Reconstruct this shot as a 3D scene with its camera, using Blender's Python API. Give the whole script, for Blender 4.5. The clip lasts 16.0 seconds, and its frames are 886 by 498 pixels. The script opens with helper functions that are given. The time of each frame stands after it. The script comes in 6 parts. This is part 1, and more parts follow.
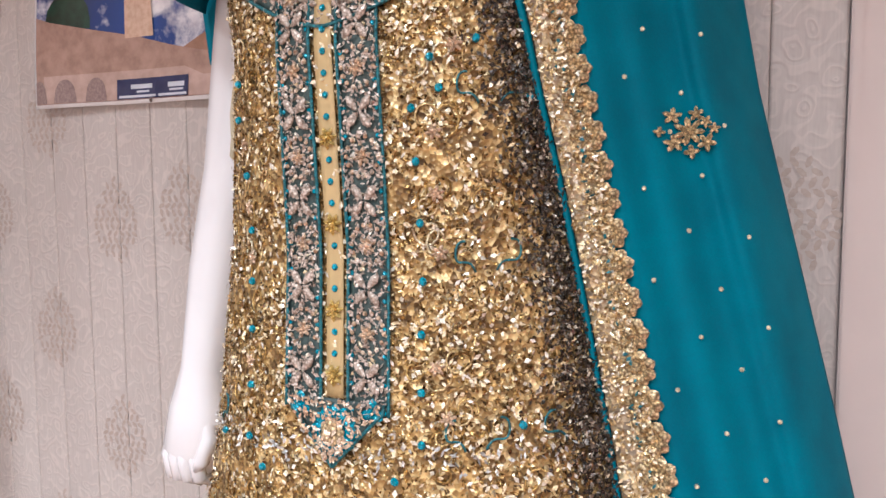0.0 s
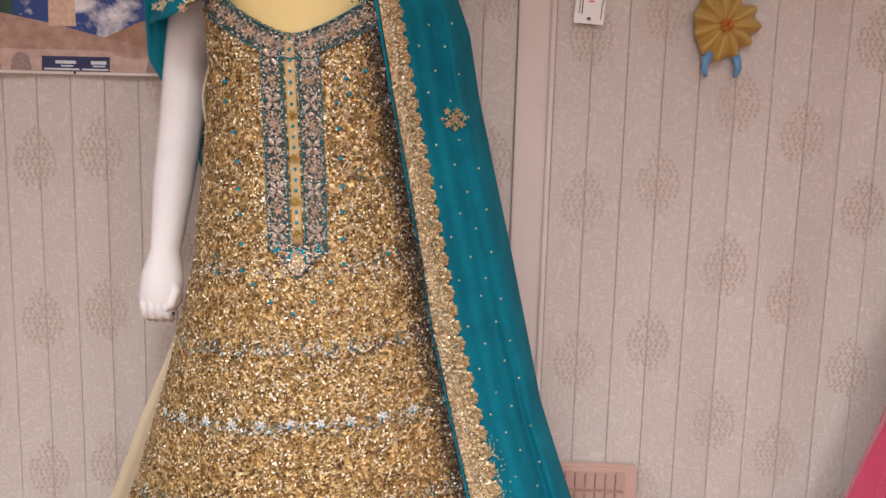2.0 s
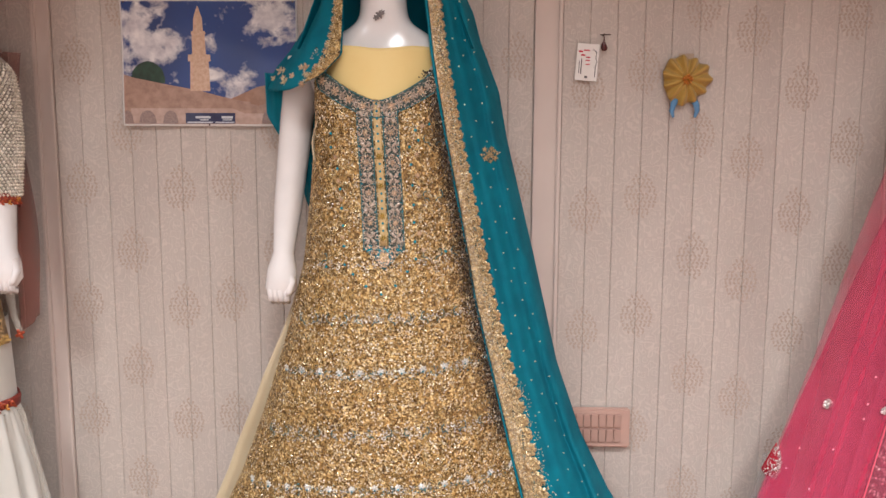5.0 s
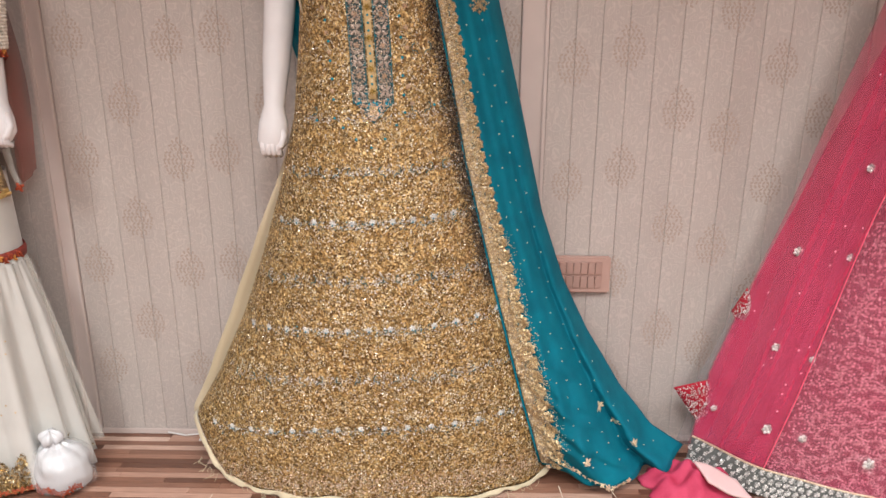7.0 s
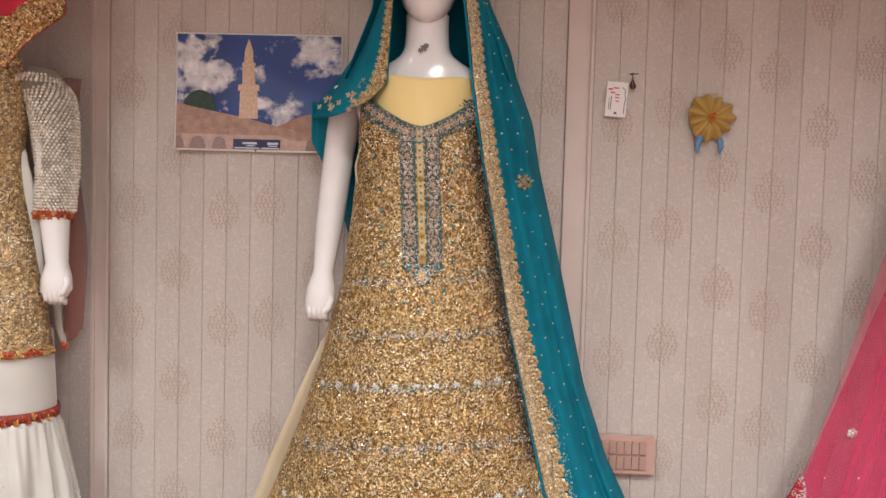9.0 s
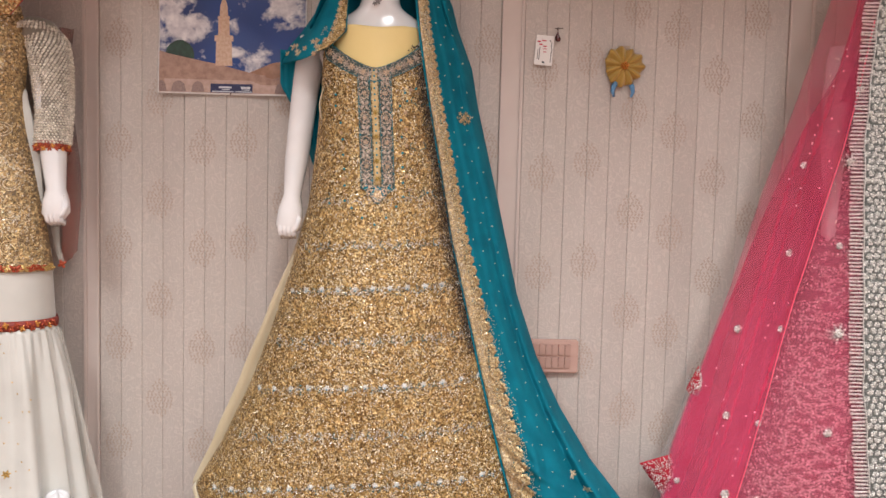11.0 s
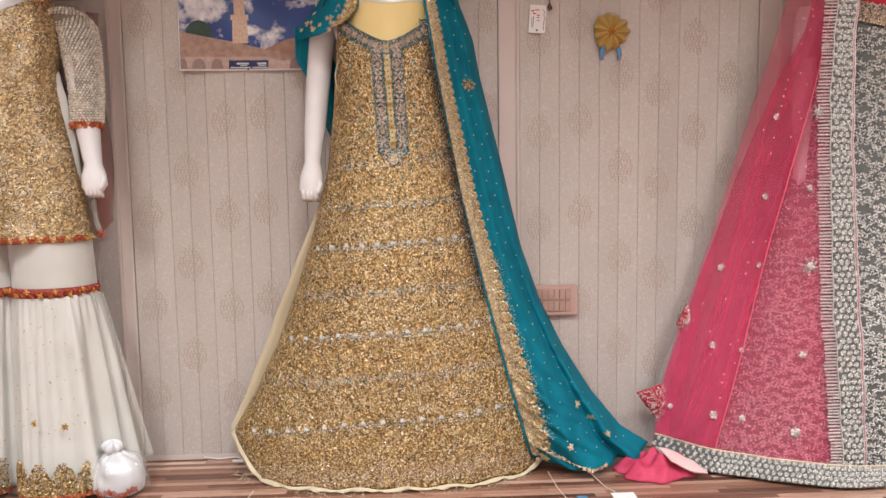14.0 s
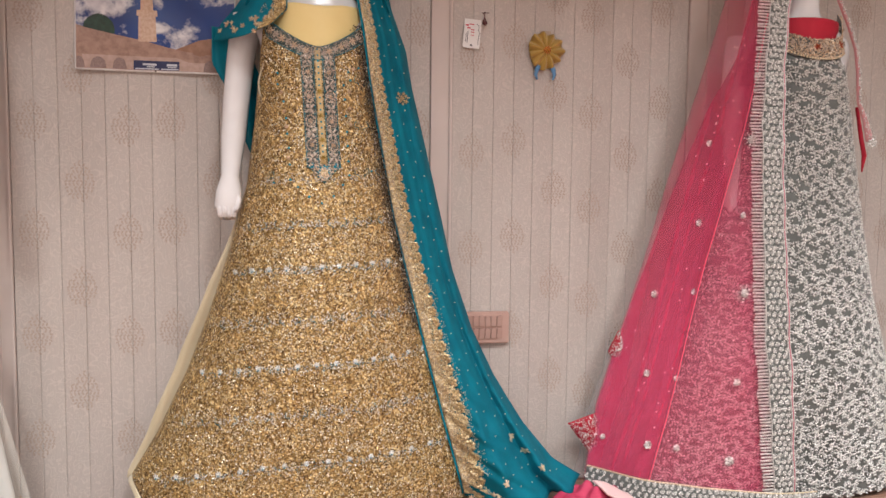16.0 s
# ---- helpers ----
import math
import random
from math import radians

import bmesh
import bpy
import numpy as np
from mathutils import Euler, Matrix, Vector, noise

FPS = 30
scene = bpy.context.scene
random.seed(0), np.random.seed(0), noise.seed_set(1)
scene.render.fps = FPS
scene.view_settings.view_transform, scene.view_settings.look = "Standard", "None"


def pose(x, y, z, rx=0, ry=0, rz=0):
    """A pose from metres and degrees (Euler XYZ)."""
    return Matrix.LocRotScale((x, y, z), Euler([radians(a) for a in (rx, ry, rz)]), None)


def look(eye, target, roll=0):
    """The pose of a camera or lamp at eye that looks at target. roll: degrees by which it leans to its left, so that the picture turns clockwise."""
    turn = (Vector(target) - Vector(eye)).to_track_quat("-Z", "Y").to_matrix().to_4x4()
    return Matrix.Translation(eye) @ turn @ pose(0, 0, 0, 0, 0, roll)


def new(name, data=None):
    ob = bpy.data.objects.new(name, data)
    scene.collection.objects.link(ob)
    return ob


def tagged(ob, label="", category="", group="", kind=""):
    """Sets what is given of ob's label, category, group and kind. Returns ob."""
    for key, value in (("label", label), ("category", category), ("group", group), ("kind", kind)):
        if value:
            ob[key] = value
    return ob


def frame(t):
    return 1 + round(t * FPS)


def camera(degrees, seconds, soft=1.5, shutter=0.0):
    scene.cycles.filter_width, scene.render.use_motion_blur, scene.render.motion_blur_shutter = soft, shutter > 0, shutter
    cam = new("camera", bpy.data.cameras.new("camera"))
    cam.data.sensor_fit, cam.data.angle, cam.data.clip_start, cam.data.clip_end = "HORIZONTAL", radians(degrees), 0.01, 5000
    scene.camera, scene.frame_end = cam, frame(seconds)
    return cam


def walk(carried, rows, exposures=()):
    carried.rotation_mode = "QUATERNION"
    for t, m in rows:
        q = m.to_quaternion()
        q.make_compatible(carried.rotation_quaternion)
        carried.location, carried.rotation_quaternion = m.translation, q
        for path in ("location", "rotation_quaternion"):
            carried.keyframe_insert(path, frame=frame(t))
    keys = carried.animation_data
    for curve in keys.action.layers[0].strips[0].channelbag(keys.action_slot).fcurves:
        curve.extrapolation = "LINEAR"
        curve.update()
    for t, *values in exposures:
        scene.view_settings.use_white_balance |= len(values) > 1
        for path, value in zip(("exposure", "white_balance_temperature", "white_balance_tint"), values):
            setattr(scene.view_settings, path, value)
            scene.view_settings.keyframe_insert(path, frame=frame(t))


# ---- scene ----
cam = camera(59.8, 16.0)
PATH = [
    (0, (0.966, -0.748, 1.151), (0.116, 1.054, 0.973), -0.3),
    (0.5, (0.975, -0.845, 1.141), (0.326, 1.036, 0.941), 0.0),
    (1, (0.993, -1.046, 1.143), (0.535, 0.888, 0.917), -0.5),
    (1.5, (0.976, -1.228, 1.143), (0.709, 0.738, 0.886), 0.5),
    (2, (0.885, -1.401, 1.147), (0.867, 0.58, 0.875), 1.5),
    (2.5, (0.803, -1.535, 1.136), (0.901, 0.442, 0.851), 1.0),
    (3, (0.791, -1.62, 1.163), (0.92, 0.358, 0.899), 0.0),
    (3.5, (0.798, -1.678, 1.186), (0.893, 0.311, 0.994), 0.5),
    (3.7, (0.808, -1.703, 1.171), (0.876, 0.286, 0.972), 0.5),
    (5.8, (0.834, -1.941, 1.204), (0.739, 0.029, 0.871), -0.3),
    (6, (0.831, -1.936, 1.203), (0.729, 0.028, 0.834), -0.5),
    (6.5, (0.836, -1.934, 1.202), (0.725, -0.002, 0.688), -0.6),
    (7, (0.842, -1.938, 1.201), (0.807, -0.034, 0.579), 0.2),
    (7.5, (0.818, -1.929, 1.176), (0.835, -0.047, 0.493), 1.1),
    (8, (0.841, -1.919, 1.194), (0.808, 0.001, 0.634), 1.4),
    (8.2, (0.834, -1.904, 1.189), (0.717, 0.059, 0.823), 1.1),
    (10.3, (0.697, -2.167, 0.983), (0.72, -0.167, 0.972), 1.6),
    (10.5, (0.728, -2.192, 0.981), (0.751, -0.192, 0.947), 1.4),
    (11, (0.809, -2.281, 0.959), (0.835, -0.285, 0.834), 1.4),
    (11.5, (0.805, -2.355, 0.952), (0.821, -0.36, 0.813), 1.3),
    (12, (0.774, -2.408, 0.958), (0.779, -0.413, 0.808), 1.1),
    (12.5, (0.739, -2.428, 0.971), (0.772, -0.436, 0.797), 0.7),
    (13, (0.697, -2.455, 0.963), (0.792, -0.466, 0.773), 0.2),
    (13.5, (0.681, -2.48, 0.95), (0.78, -0.494, 0.743), -0.5),
    (14, (0.7, -2.483, 0.935), (0.789, -0.495, 0.73), -0.8),
    (14.5, (0.69, -2.45, 0.944), (0.776, -0.463, 0.731), -0.7),
    (15, (0.622, -2.403, 0.928), (0.739, -0.416, 0.732), -0.6),
    (15.5, (0.58, -2.361, 0.912), (0.798, -0.381, 0.737), -0.1),
    (16, (0.567, -2.316, 0.928), (0.965, -0.361, 0.778), 0.6),
]
walk(cam, [(t, look(eye, target, roll)) for t, eye, target, roll in PATH],
     [(0, 0.38, 5800, 8), (0.5, 0.28, 5900, 8), (1.0, 0.12, 6050, 9), (2.0, 0.06, 6350, 10), (3.5, 0.18, 6450, 9), (6.0, 0.04, 6500, 9), (8.2, 0.02, 6500, 9), (10.3, 0.08, 6500, 9), (16, 0.02, 6500, 9)])

# ---------- world and light ----------
world = bpy.data.worlds.new("world")
scene.world = world
world.use_nodes = True
world.node_tree.nodes["Background"].inputs[0].default_value = (0.9, 0.95, 1.0, 1)
world.node_tree.nodes["Background"].inputs[1].default_value = 0.05

X0, X1, Y0, ZC = -2.2, 4.0, -4.2, 2.62      # room: side walls, wall behind the camera, ceiling


def area_lamp(name, x, y, z, sx, sy, watts, colour):
    lamp = bpy.data.lights.new(name, "AREA")
    lamp.shape, lamp.size, lamp.size_y, lamp.energy, lamp.color = "RECTANGLE", sx, sy, watts, colour
    ob = new(name, lamp)
    ob.matrix_basis = pose(x, y, z)
    lamp.spread = radians(128)                             # beam narrowed to dim the upper wall; no built part cuts it off
    return ob


WARM = (0.965, 1.0, 1.03)
LIGHTS = [(-0.7, -1.9), (0.9, -1.9), (2.5, -1.9), (-0.7, -3.3), (0.9, -3.3), (2.5, -3.3)]
for lx, ly in LIGHTS:
    area_lamp("panel_lamp", lx, ly, ZC - 0.035, 0.5, 0.5, 34.5, WARM)


# ---------- materials ----------
def material(name):
    m = bpy.data.materials.new(name)
    m.use_nodes = True
    nt = m.node_tree
    return m, nt, nt.nodes["Principled BSDF"]


def node(nt, kind, **values):
    n = nt.nodes.new(kind)
    for key, value in values.items():
        n.inputs[key].default_value = value
    return n


def ramp(nt, fac, stops):
    r = nt.nodes.new("ShaderNodeValToRGB")
    el = r.color_ramp.elements
    while len(el) < len(stops):
        el.new(0.5)
    for e, (p, c) in zip(el, stops):
        e.position, e.color = p, (*c, 1) if len(c) == 3 else c
    nt.links.new(fac, r.inputs[0])
    return r.outputs[0]


def coords(nt, sx=1.0, sy=1.0, sz=1.0):
    tc = nt.nodes.new("ShaderNodeNewGeometry")
    mp = nt.nodes.new("ShaderNodeMapping")
    mp.inputs["Scale"].default_value = (sx, sy, sz)
    nt.links.new(tc.outputs["Position"], mp.inputs[0])
    return mp.outputs[0]


def noise_tex(nt, vec, scale, detail=3.0, rough=0.55):
    n = node(nt, "ShaderNodeTexNoise", Scale=scale, Detail=detail, Roughness=rough)
    nt.links.new(vec, n.inputs["Vector"])
    return n.outputs["Fac"]


def bump(nt, height, bsdf, strength=0.3, distance=0.002):
    b = node(nt, "ShaderNodeBump", Strength=strength, Distance=distance)
    nt.links.new(height, b.inputs["Height"])
    nt.links.new(b.outputs[0], bsdf.inputs["Normal"])
    return b


def mixed(nt, fac, a, b, mode="MIX"):
    m = nt.nodes.new("ShaderNodeMix")
    m.data_type, m.blend_type = "RGBA", mode
    for sock, v in ((m.inputs[0], fac), (m.inputs[6], a), (m.inputs[7], b)):
        if isinstance(v, (int, float)):
            sock.default_value = v
        elif isinstance(v, tuple):
            sock.default_value = (*v, 1)
        else:
            nt.links.new(v, sock)
    return m.outputs[2]


def cloth(name, a, b, weave=900, rough=0.75, sheen=0.3, alpha=1.0, fold=6.0, metal=0.0, bumpy=0.25):
    m, nt, p = material(name)
    v = coords(nt)
    big, fine = noise_tex(nt, v, fold, 4), noise_tex(nt, v, weave, 2)
    c = mixed(nt, 0.25, ramp(nt, big, [(0.3, a), (0.7, b)]), ramp(nt, fine, [(0.35, a), (0.65, b)]))
    nt.links.new(c, p.inputs["Base Color"])
    p.inputs["Roughness"].default_value = rough
    p.inputs["Sheen Weight"].default_value = sheen
    p.inputs["Alpha"].default_value = alpha
    p.inputs["Metallic"].default_value = metal
    bump(nt, fine, p, bumpy, 0.0008)
    return m


def plain(name, colour, rough=0.5, metal=0.0, vary=0.12, scale=40, coat=0.0, bumpy=0.1):
    m, nt, p = material(name)
    f = noise_tex(nt, coords(nt), scale, 5)
    lo, hi = tuple(c * (1 - vary) for c in colour), tuple(min(1, c * (1 + vary)) for c in colour)
    nt.links.new(ramp(nt, f, [(0.3, lo), (0.7, hi)]), p.inputs["Base Color"])
    p.inputs["Roughness"].default_value = rough
    p.inputs["Metallic"].default_value = metal
    p.inputs["Coat Weight"].default_value = coat
    bump(nt, f, p, bumpy, 0.001)
    return m


def island(name, stops, rough=0.3, metal=0.9, grain=520.0, deep=0.6, clump=0.0):
    """Chips, beads and beadwork, each piece of its own tone and broken up by the single beads."""
    m, nt, p = material(name)
    g = nt.nodes.new("ShaderNodeNewGeometry")
    tone = ramp(nt, g.outputs["Random Per Island"], stops)
    vor = node(nt, "ShaderNodeTexVoronoi", Scale=grain)
    nt.links.new(g.outputs["Position"], vor.inputs["Vector"])
    seam = ramp(nt, vor.outputs["Distance"], [(0.25, (1, 1, 1)), (0.75, (deep, deep * 0.92, deep * 0.85))])
    spot = ramp(nt, vor.outputs["Color"], [(0.2, (0.68, 0.67, 0.65)), (0.8, (1.2, 1.2, 1.2))])
    c = mixed(nt, 1.0, mixed(nt, 1.0, tone, seam, "MULTIPLY"), spot, "MULTIPLY")
    if clump:                                              # thicker and thinner stitching
        n = noise_tex(nt, g.outputs["Position"], clump, 2)
        c = mixed(nt, 1.0, c, ramp(nt, n, [(0.36, (0.42, 0.40, 0.36)), (0.5, (0.9, 0.88, 0.85)), (0.62, (1.35, 1.33, 1.28))]), "MULTIPLY")
    nt.links.new(c, p.inputs["Base Color"])
    p.inputs["Roughness"].default_value = rough
    p.inputs["Metallic"].default_value = metal
    bump(nt, vor.outputs["Distance"], p, 0.5, 0.0012)
    return m


def panel_material():
    m, nt, p = material("patterned_wall_panel")
    v = coords(nt)
    info = nt.nodes.new("ShaderNodeObjectInfo")
    base = ramp(nt, noise_tex(nt, coords(nt, 1, 1, 0.25), 5.0, 4), [(0.3, (0.482, 0.425, 0.388)), (0.7, (0.548, 0.486, 0.448))])
    tint = ramp(nt, info.outputs["Random"], [(0, (0.93, 0.92, 0.92)), (1, (1.0, 1.0, 1.0))])
    scroll = node(nt, "ShaderNodeTexVoronoi", Scale=52.0)
    scroll.feature = "SMOOTH_F1"
    warp = node(nt, "ShaderNodeTexNoise", Scale=24.0, Detail=2.0)
    nt.links.new(v, warp.inputs["Vector"])
    mv = nt.nodes.new("ShaderNodeVectorMath")
    mv.operation = "MULTIPLY_ADD"
    mv.inputs[1].default_value = (0.03, 0.03, 0.03)
    nt.links.new(warp.outputs["Color"], mv.inputs[0])
    nt.links.new(v, mv.inputs[2])
    nt.links.new(mv.outputs[0], scroll.inputs["Vector"])
    wave = nt.nodes.new("ShaderNodeMath")
    wave.operation = "SINE"
    mul = nt.nodes.new("ShaderNodeMath")
    mul.operation = "MULTIPLY"
    mul.inputs[1].default_value = 26.0
    nt.links.new(scroll.outputs["Distance"], mul.inputs[0])
    nt.links.new(mul.outputs[0], wave.inputs[0])
    lines = ramp(nt, wave.outputs[0], [(0.55, (0.955, 0.95, 0.945)), (0.9, (1.07, 1.06, 1.05))])
    c = mixed(nt, 1.0, mixed(nt, 1.0, base, tint, "MULTIPLY"), lines, "MULTIPLY")
    grain = noise_tex(nt, coords(nt, 1, 1, 0.08), 380, 2)
    c = mixed(nt, 0.5, c, mixed(nt, 1.0, c, ramp(nt, grain, [(0.3, (0.86, 0.86, 0.86)), (0.7, (1.08, 1.08, 1.08))]), "MULTIPLY"))
    nt.links.new(c, p.inputs["Base Color"])
    p.inputs["Roughness"].default_value = 0.42
    bump(nt, wave.outputs[0], p, 0.2, 0.0008)
    return m


def floor_material():
    m, nt, p = material("striped_laminate")
    info = nt.nodes.new("ShaderNodeObjectInfo")
    tone = ramp(nt, info.outputs["Random"], [(0, (0.075, 0.03, 0.018)), (0.3, (0.19, 0.085, 0.055)), (0.6, (0.33, 0.17, 0.115)), (0.85, (0.46, 0.27, 0.20)), (1, (0.66, 0.47, 0.38))])
    grain = noise_tex(nt, coords(nt, 0.06, 1, 1), 260, 4)
    c = mixed(nt, 1.0, tone, ramp(nt, grain, [(0.3, (0.72, 0.7, 0.68)), (0.7, (1.1, 1.1, 1.1))]), "MULTIPLY")
    nt.links.new(c, p.inputs["Base Color"])
    p.inputs["Roughness"].default_value = 0.3
    bump(nt, grain, p, 0.08, 0.0006)
    return m


def gold_ground(name="gold_embroidered_net", lift=1.0, scale=230.0):
    """Gold net under the sequins: cells that tilt this way and that."""
    m, nt, p = material(name)
    v = coords(nt)
    vor = node(nt, "ShaderNodeTexVoronoi", Scale=scale)
    nt.links.new(v, vor.inputs["Vector"])
    cell = ramp(nt, vor.outputs["Color"], [(0.2, (0.13, 0.07, 0.022)), (0.45, (0.36, 0.22, 0.08)), (0.65, (0.50, 0.325, 0.12)), (0.85, (0.84, 0.66, 0.35))])
    big = ramp(nt, noise_tex(nt, v, 95, 2), [(0.36, (0.62, 0.60, 0.57)), (0.5, (0.92, 0.9, 0.88)), (0.62, (1.22, 1.2, 1.16))])
    c = mixed(nt, 1.0, cell, big, "MULTIPLY")
    if lift > 1:
        c = mixed(nt, lift - 1, c, (0.80, 0.70, 0.55))
    nt.links.new(c, p.inputs["Base Color"])
    p.inputs["Roughness"].default_value = 0.42
    p.inputs["Metallic"].default_value = 0.4
    bump(nt, vor.outputs["Distance"], p, 0.8, 0.002)
    return m


def net(name, a, b, alpha, weave=700):
    m = cloth(name, a, b, weave, 0.8, 0.2, 1.0, 14.0)
    nt = m.node_tree
    p = nt.nodes["Principled BSDF"]
    v = coords(nt)
    f = noise_tex(nt, v, 9, 3)
    nt.links.new(ramp(nt, f, [(0.3, (alpha * 0.93,) * 3), (0.7, (min(1, alpha * 1.07),) * 3)]), p.inputs["Alpha"])
    return m


M_PANEL, M_FLOOR, M_GOLDNET = panel_material(), floor_material(), gold_ground()
M_TUNICNET = gold_ground("ivory_gold_net", 1.12, 200.0)
M_BORDERNET = gold_ground("pale_gold_net", 1.3, 200.0)
M_TRIM = plain("wall_trim", (0.56, 0.47, 0.43), 0.35, vary=0.05, scale=8)
M_BACKING = plain("joint_backing", (0.47, 0.39, 0.36), 0.8)
M_PLASTER = plain("plain_plaster", (0.74, 0.70, 0.66), 0.85, vary=0.05, scale=3)
M_CEIL = plain("white_ceiling", (0.78, 0.76, 0.73), 0.9, vary=0.03, scale=3)
M_SKIN = plain("white_gloss_mannequin", (0.74, 0.71, 0.71), 0.22, vary=0.05, scale=9, coat=0.4, bumpy=0.03)
M_CREAM = cloth("cream_silk", (0.70, 0.52, 0.20), (0.76, 0.58, 0.25), 1200, 0.55, 0.3, bumpy=0.1)
M_LINING = cloth("cream_lining", (0.48, 0.39, 0.25), (0.60, 0.50, 0.34), 900, 0.7)
M_TEAL = cloth("teal_chiffon", (0.0, 0.12, 0.172), (0.0, 0.178, 0.245), 1500, 0.6, 0.0, fold=3.0, bumpy=0.1)
M_TEALNET = net("teal_chiffon_sheer", (0.0, 0.115, 0.168), (0.0, 0.182, 0.25), 0.92)
M_PINK = net("pink_net", (0.74, 0.08, 0.18), (0.83, 0.11, 0.225), 0.25)
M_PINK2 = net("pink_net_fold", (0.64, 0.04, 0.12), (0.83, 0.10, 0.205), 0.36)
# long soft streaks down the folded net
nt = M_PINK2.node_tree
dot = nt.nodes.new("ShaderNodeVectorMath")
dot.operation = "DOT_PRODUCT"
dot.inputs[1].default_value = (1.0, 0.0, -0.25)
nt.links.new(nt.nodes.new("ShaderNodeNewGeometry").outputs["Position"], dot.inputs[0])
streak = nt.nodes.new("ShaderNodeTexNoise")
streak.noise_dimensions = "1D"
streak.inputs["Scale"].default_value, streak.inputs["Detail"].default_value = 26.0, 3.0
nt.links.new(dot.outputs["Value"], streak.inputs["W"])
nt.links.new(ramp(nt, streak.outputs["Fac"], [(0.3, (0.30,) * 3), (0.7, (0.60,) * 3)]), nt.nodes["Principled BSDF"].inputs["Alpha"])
for m in (M_TEAL, M_TEALNET, M_PINK, M_PINK2):
    m.node_tree.nodes["Principled BSDF"].inputs["Specular IOR Level"].default_value = 0.2
    m.node_tree.nodes["Principled BSDF"].inputs["Sheen Weight"].default_value = 0.0
M_REDCLOTH = cloth("crimson_silk", (0.36, 0.002, 0.018), (0.48, 0.004, 0.028), 900, 0.75, 0.0)
M_GREY = cloth("grey_net", (0.075, 0.077, 0.070), (0.125, 0.127, 0.118), 500, 0.7, fold=30)
M_SLEEVE = cloth("grey_beige_net", (0.20, 0.175, 0.14), (0.29, 0.255, 0.21), 700, 0.7)
M_WHITE = cloth("ivory_silk", (0.50, 0.48, 0.44), (0.62, 0.60, 0.56), 900, 0.42, 0.3, fold=5)
M_WHITENET = net("ivory_net", (0.74, 0.70, 0.62), (0.82, 0.78, 0.70), 0.22)
M_PALENET = net("grey_pink_net", (0.42, 0.36, 0.36), (0.5, 0.44, 0.44), 0.18)
GOLDS = [(0, (0.10, 0.045, 0.01)), (0.3, (0.40, 0.23, 0.06)), (0.6, (0.80, 0.56, 0.22)), (0.85, (1.0, 0.83, 0.50)), (1, (1.0, 0.94, 0.75))]
M_SEQUIN = island("gold_sequin", GOLDS, 0.26, 0.6, 520.0, 0.6, 125.0)
# sparkle put into near-white colour; the tunic's ivory sequins share it
M_SPARK = island("pale_glint_sequin", [(0, (1.0, 0.82, 0.50)), (0.6, (1.0, 0.92, 0.72)), (1, (1.0, 0.98, 0.9))], 0.2, 0.3, 520.0, 0.9)
# dark tones that also hold the shade between dress and veil
M_SHADEDBEAD = island("shaded_smoky_bead", [(0, (0.03, 0.024, 0.02)), (0.7, (0.10, 0.075, 0.055)), (0.9, (0.3, 0.24, 0.18)), (1, (0.9, 0.8, 0.65))], 0.25, 0.3)
M_GOLD = island("gold_thread", GOLDS, 0.38, 0.7)
M_BRIGHT = island("pale_gold_thread", [(0, (0.75, 0.55, 0.28)), (1, (1, 0.92, 0.74))], 0.3, 0.4)
M_SILVER = island("silver_bead", [(0, (0.36, 0.365, 0.355)), (0.4, (0.68, 0.69, 0.68)), (1, (0.97, 0.97, 0.96))], 0.28, 0.25, 520, 0.7)
M_SCALLOP = island("rose_gold_scallop", [(0, (0.58, 0.40, 0.19)), (0.5, (0.80, 0.60, 0.33)), (1, (1.0, 0.84, 0.56))], 0.3, 0.45, 430, 0.3)
M_GEM = island("turquoise_stone", [(0, (0.0, 0.22, 0.33)), (1, (0.02, 0.44, 0.60))], 0.12, 0.2)
M_TEALTHREAD = island("teal_thread", [(0, (0.01, 0.10, 0.13)), (1, (0.03, 0.24, 0.28))], 0.5, 0.1)
M_ROSEBEAD = island("rose_bead", [(0, (0.66, 0.42, 0.27)), (0.5, (0.85, 0.63, 0.44)), (1, (1.0, 0.86, 0.7))], 0.3, 0.4)
M_REDGOLD = island("red_gold_braid", [(0, (0.27, 0.018, 0.012)), (0.5, (0.46, 0.06, 0.028)), (0.8, (0.6, 0.16, 0.05)), (1, (0.85, 0.5, 0.18))], 0.35, 0.4)
M_PEARL = island("rose_silver_leaf", [(0, (0.50, 0.40, 0.33)), (1, (0.74, 0.64, 0.56))], 0.3, 0.35)
M_YELLOW = island("yellow_gold_bead", [(0, (0.70, 0.45, 0.10)), (1, (1.0, 0.80, 0.32))], 0.25, 0.4)
M_SLEEVEBEAD = island("pale_beige_bead", [(0, (0.66, 0.62, 0.54)), (0.5, (0.86, 0.82, 0.74)), (1, (1.0, 0.97, 0.90))], 0.3, 0.2, 520, 0.85)
M_BRAID = plain("dark_red_braid", (0.24, 0.03, 0.02), 0.6, vary=0.3, scale=300)
M_BORDERGOLD = island("border_gold_bead", [(0, (0.28, 0.17, 0.06)), (0.4, (0.66, 0.46, 0.20)), (0.8, (0.95, 0.76, 0.42)), (1, (1.0, 0.93, 0.7))], 0.28, 0.5)
M_ORANGE = island("orange_bead", [(0, (0.55, 0.14, 0.02)), (1, (0.95, 0.5, 0.12))], 0.3, 0.4)
M_MOTIF = plain("damask_print", (0.415, 0.335, 0.285), 0.38, vary=0.12, scale=160)
M_MUSTARD = cloth("mustard_satin", (0.34, 0.20, 0.03), (0.44, 0.265, 0.05), 800, 0.5)
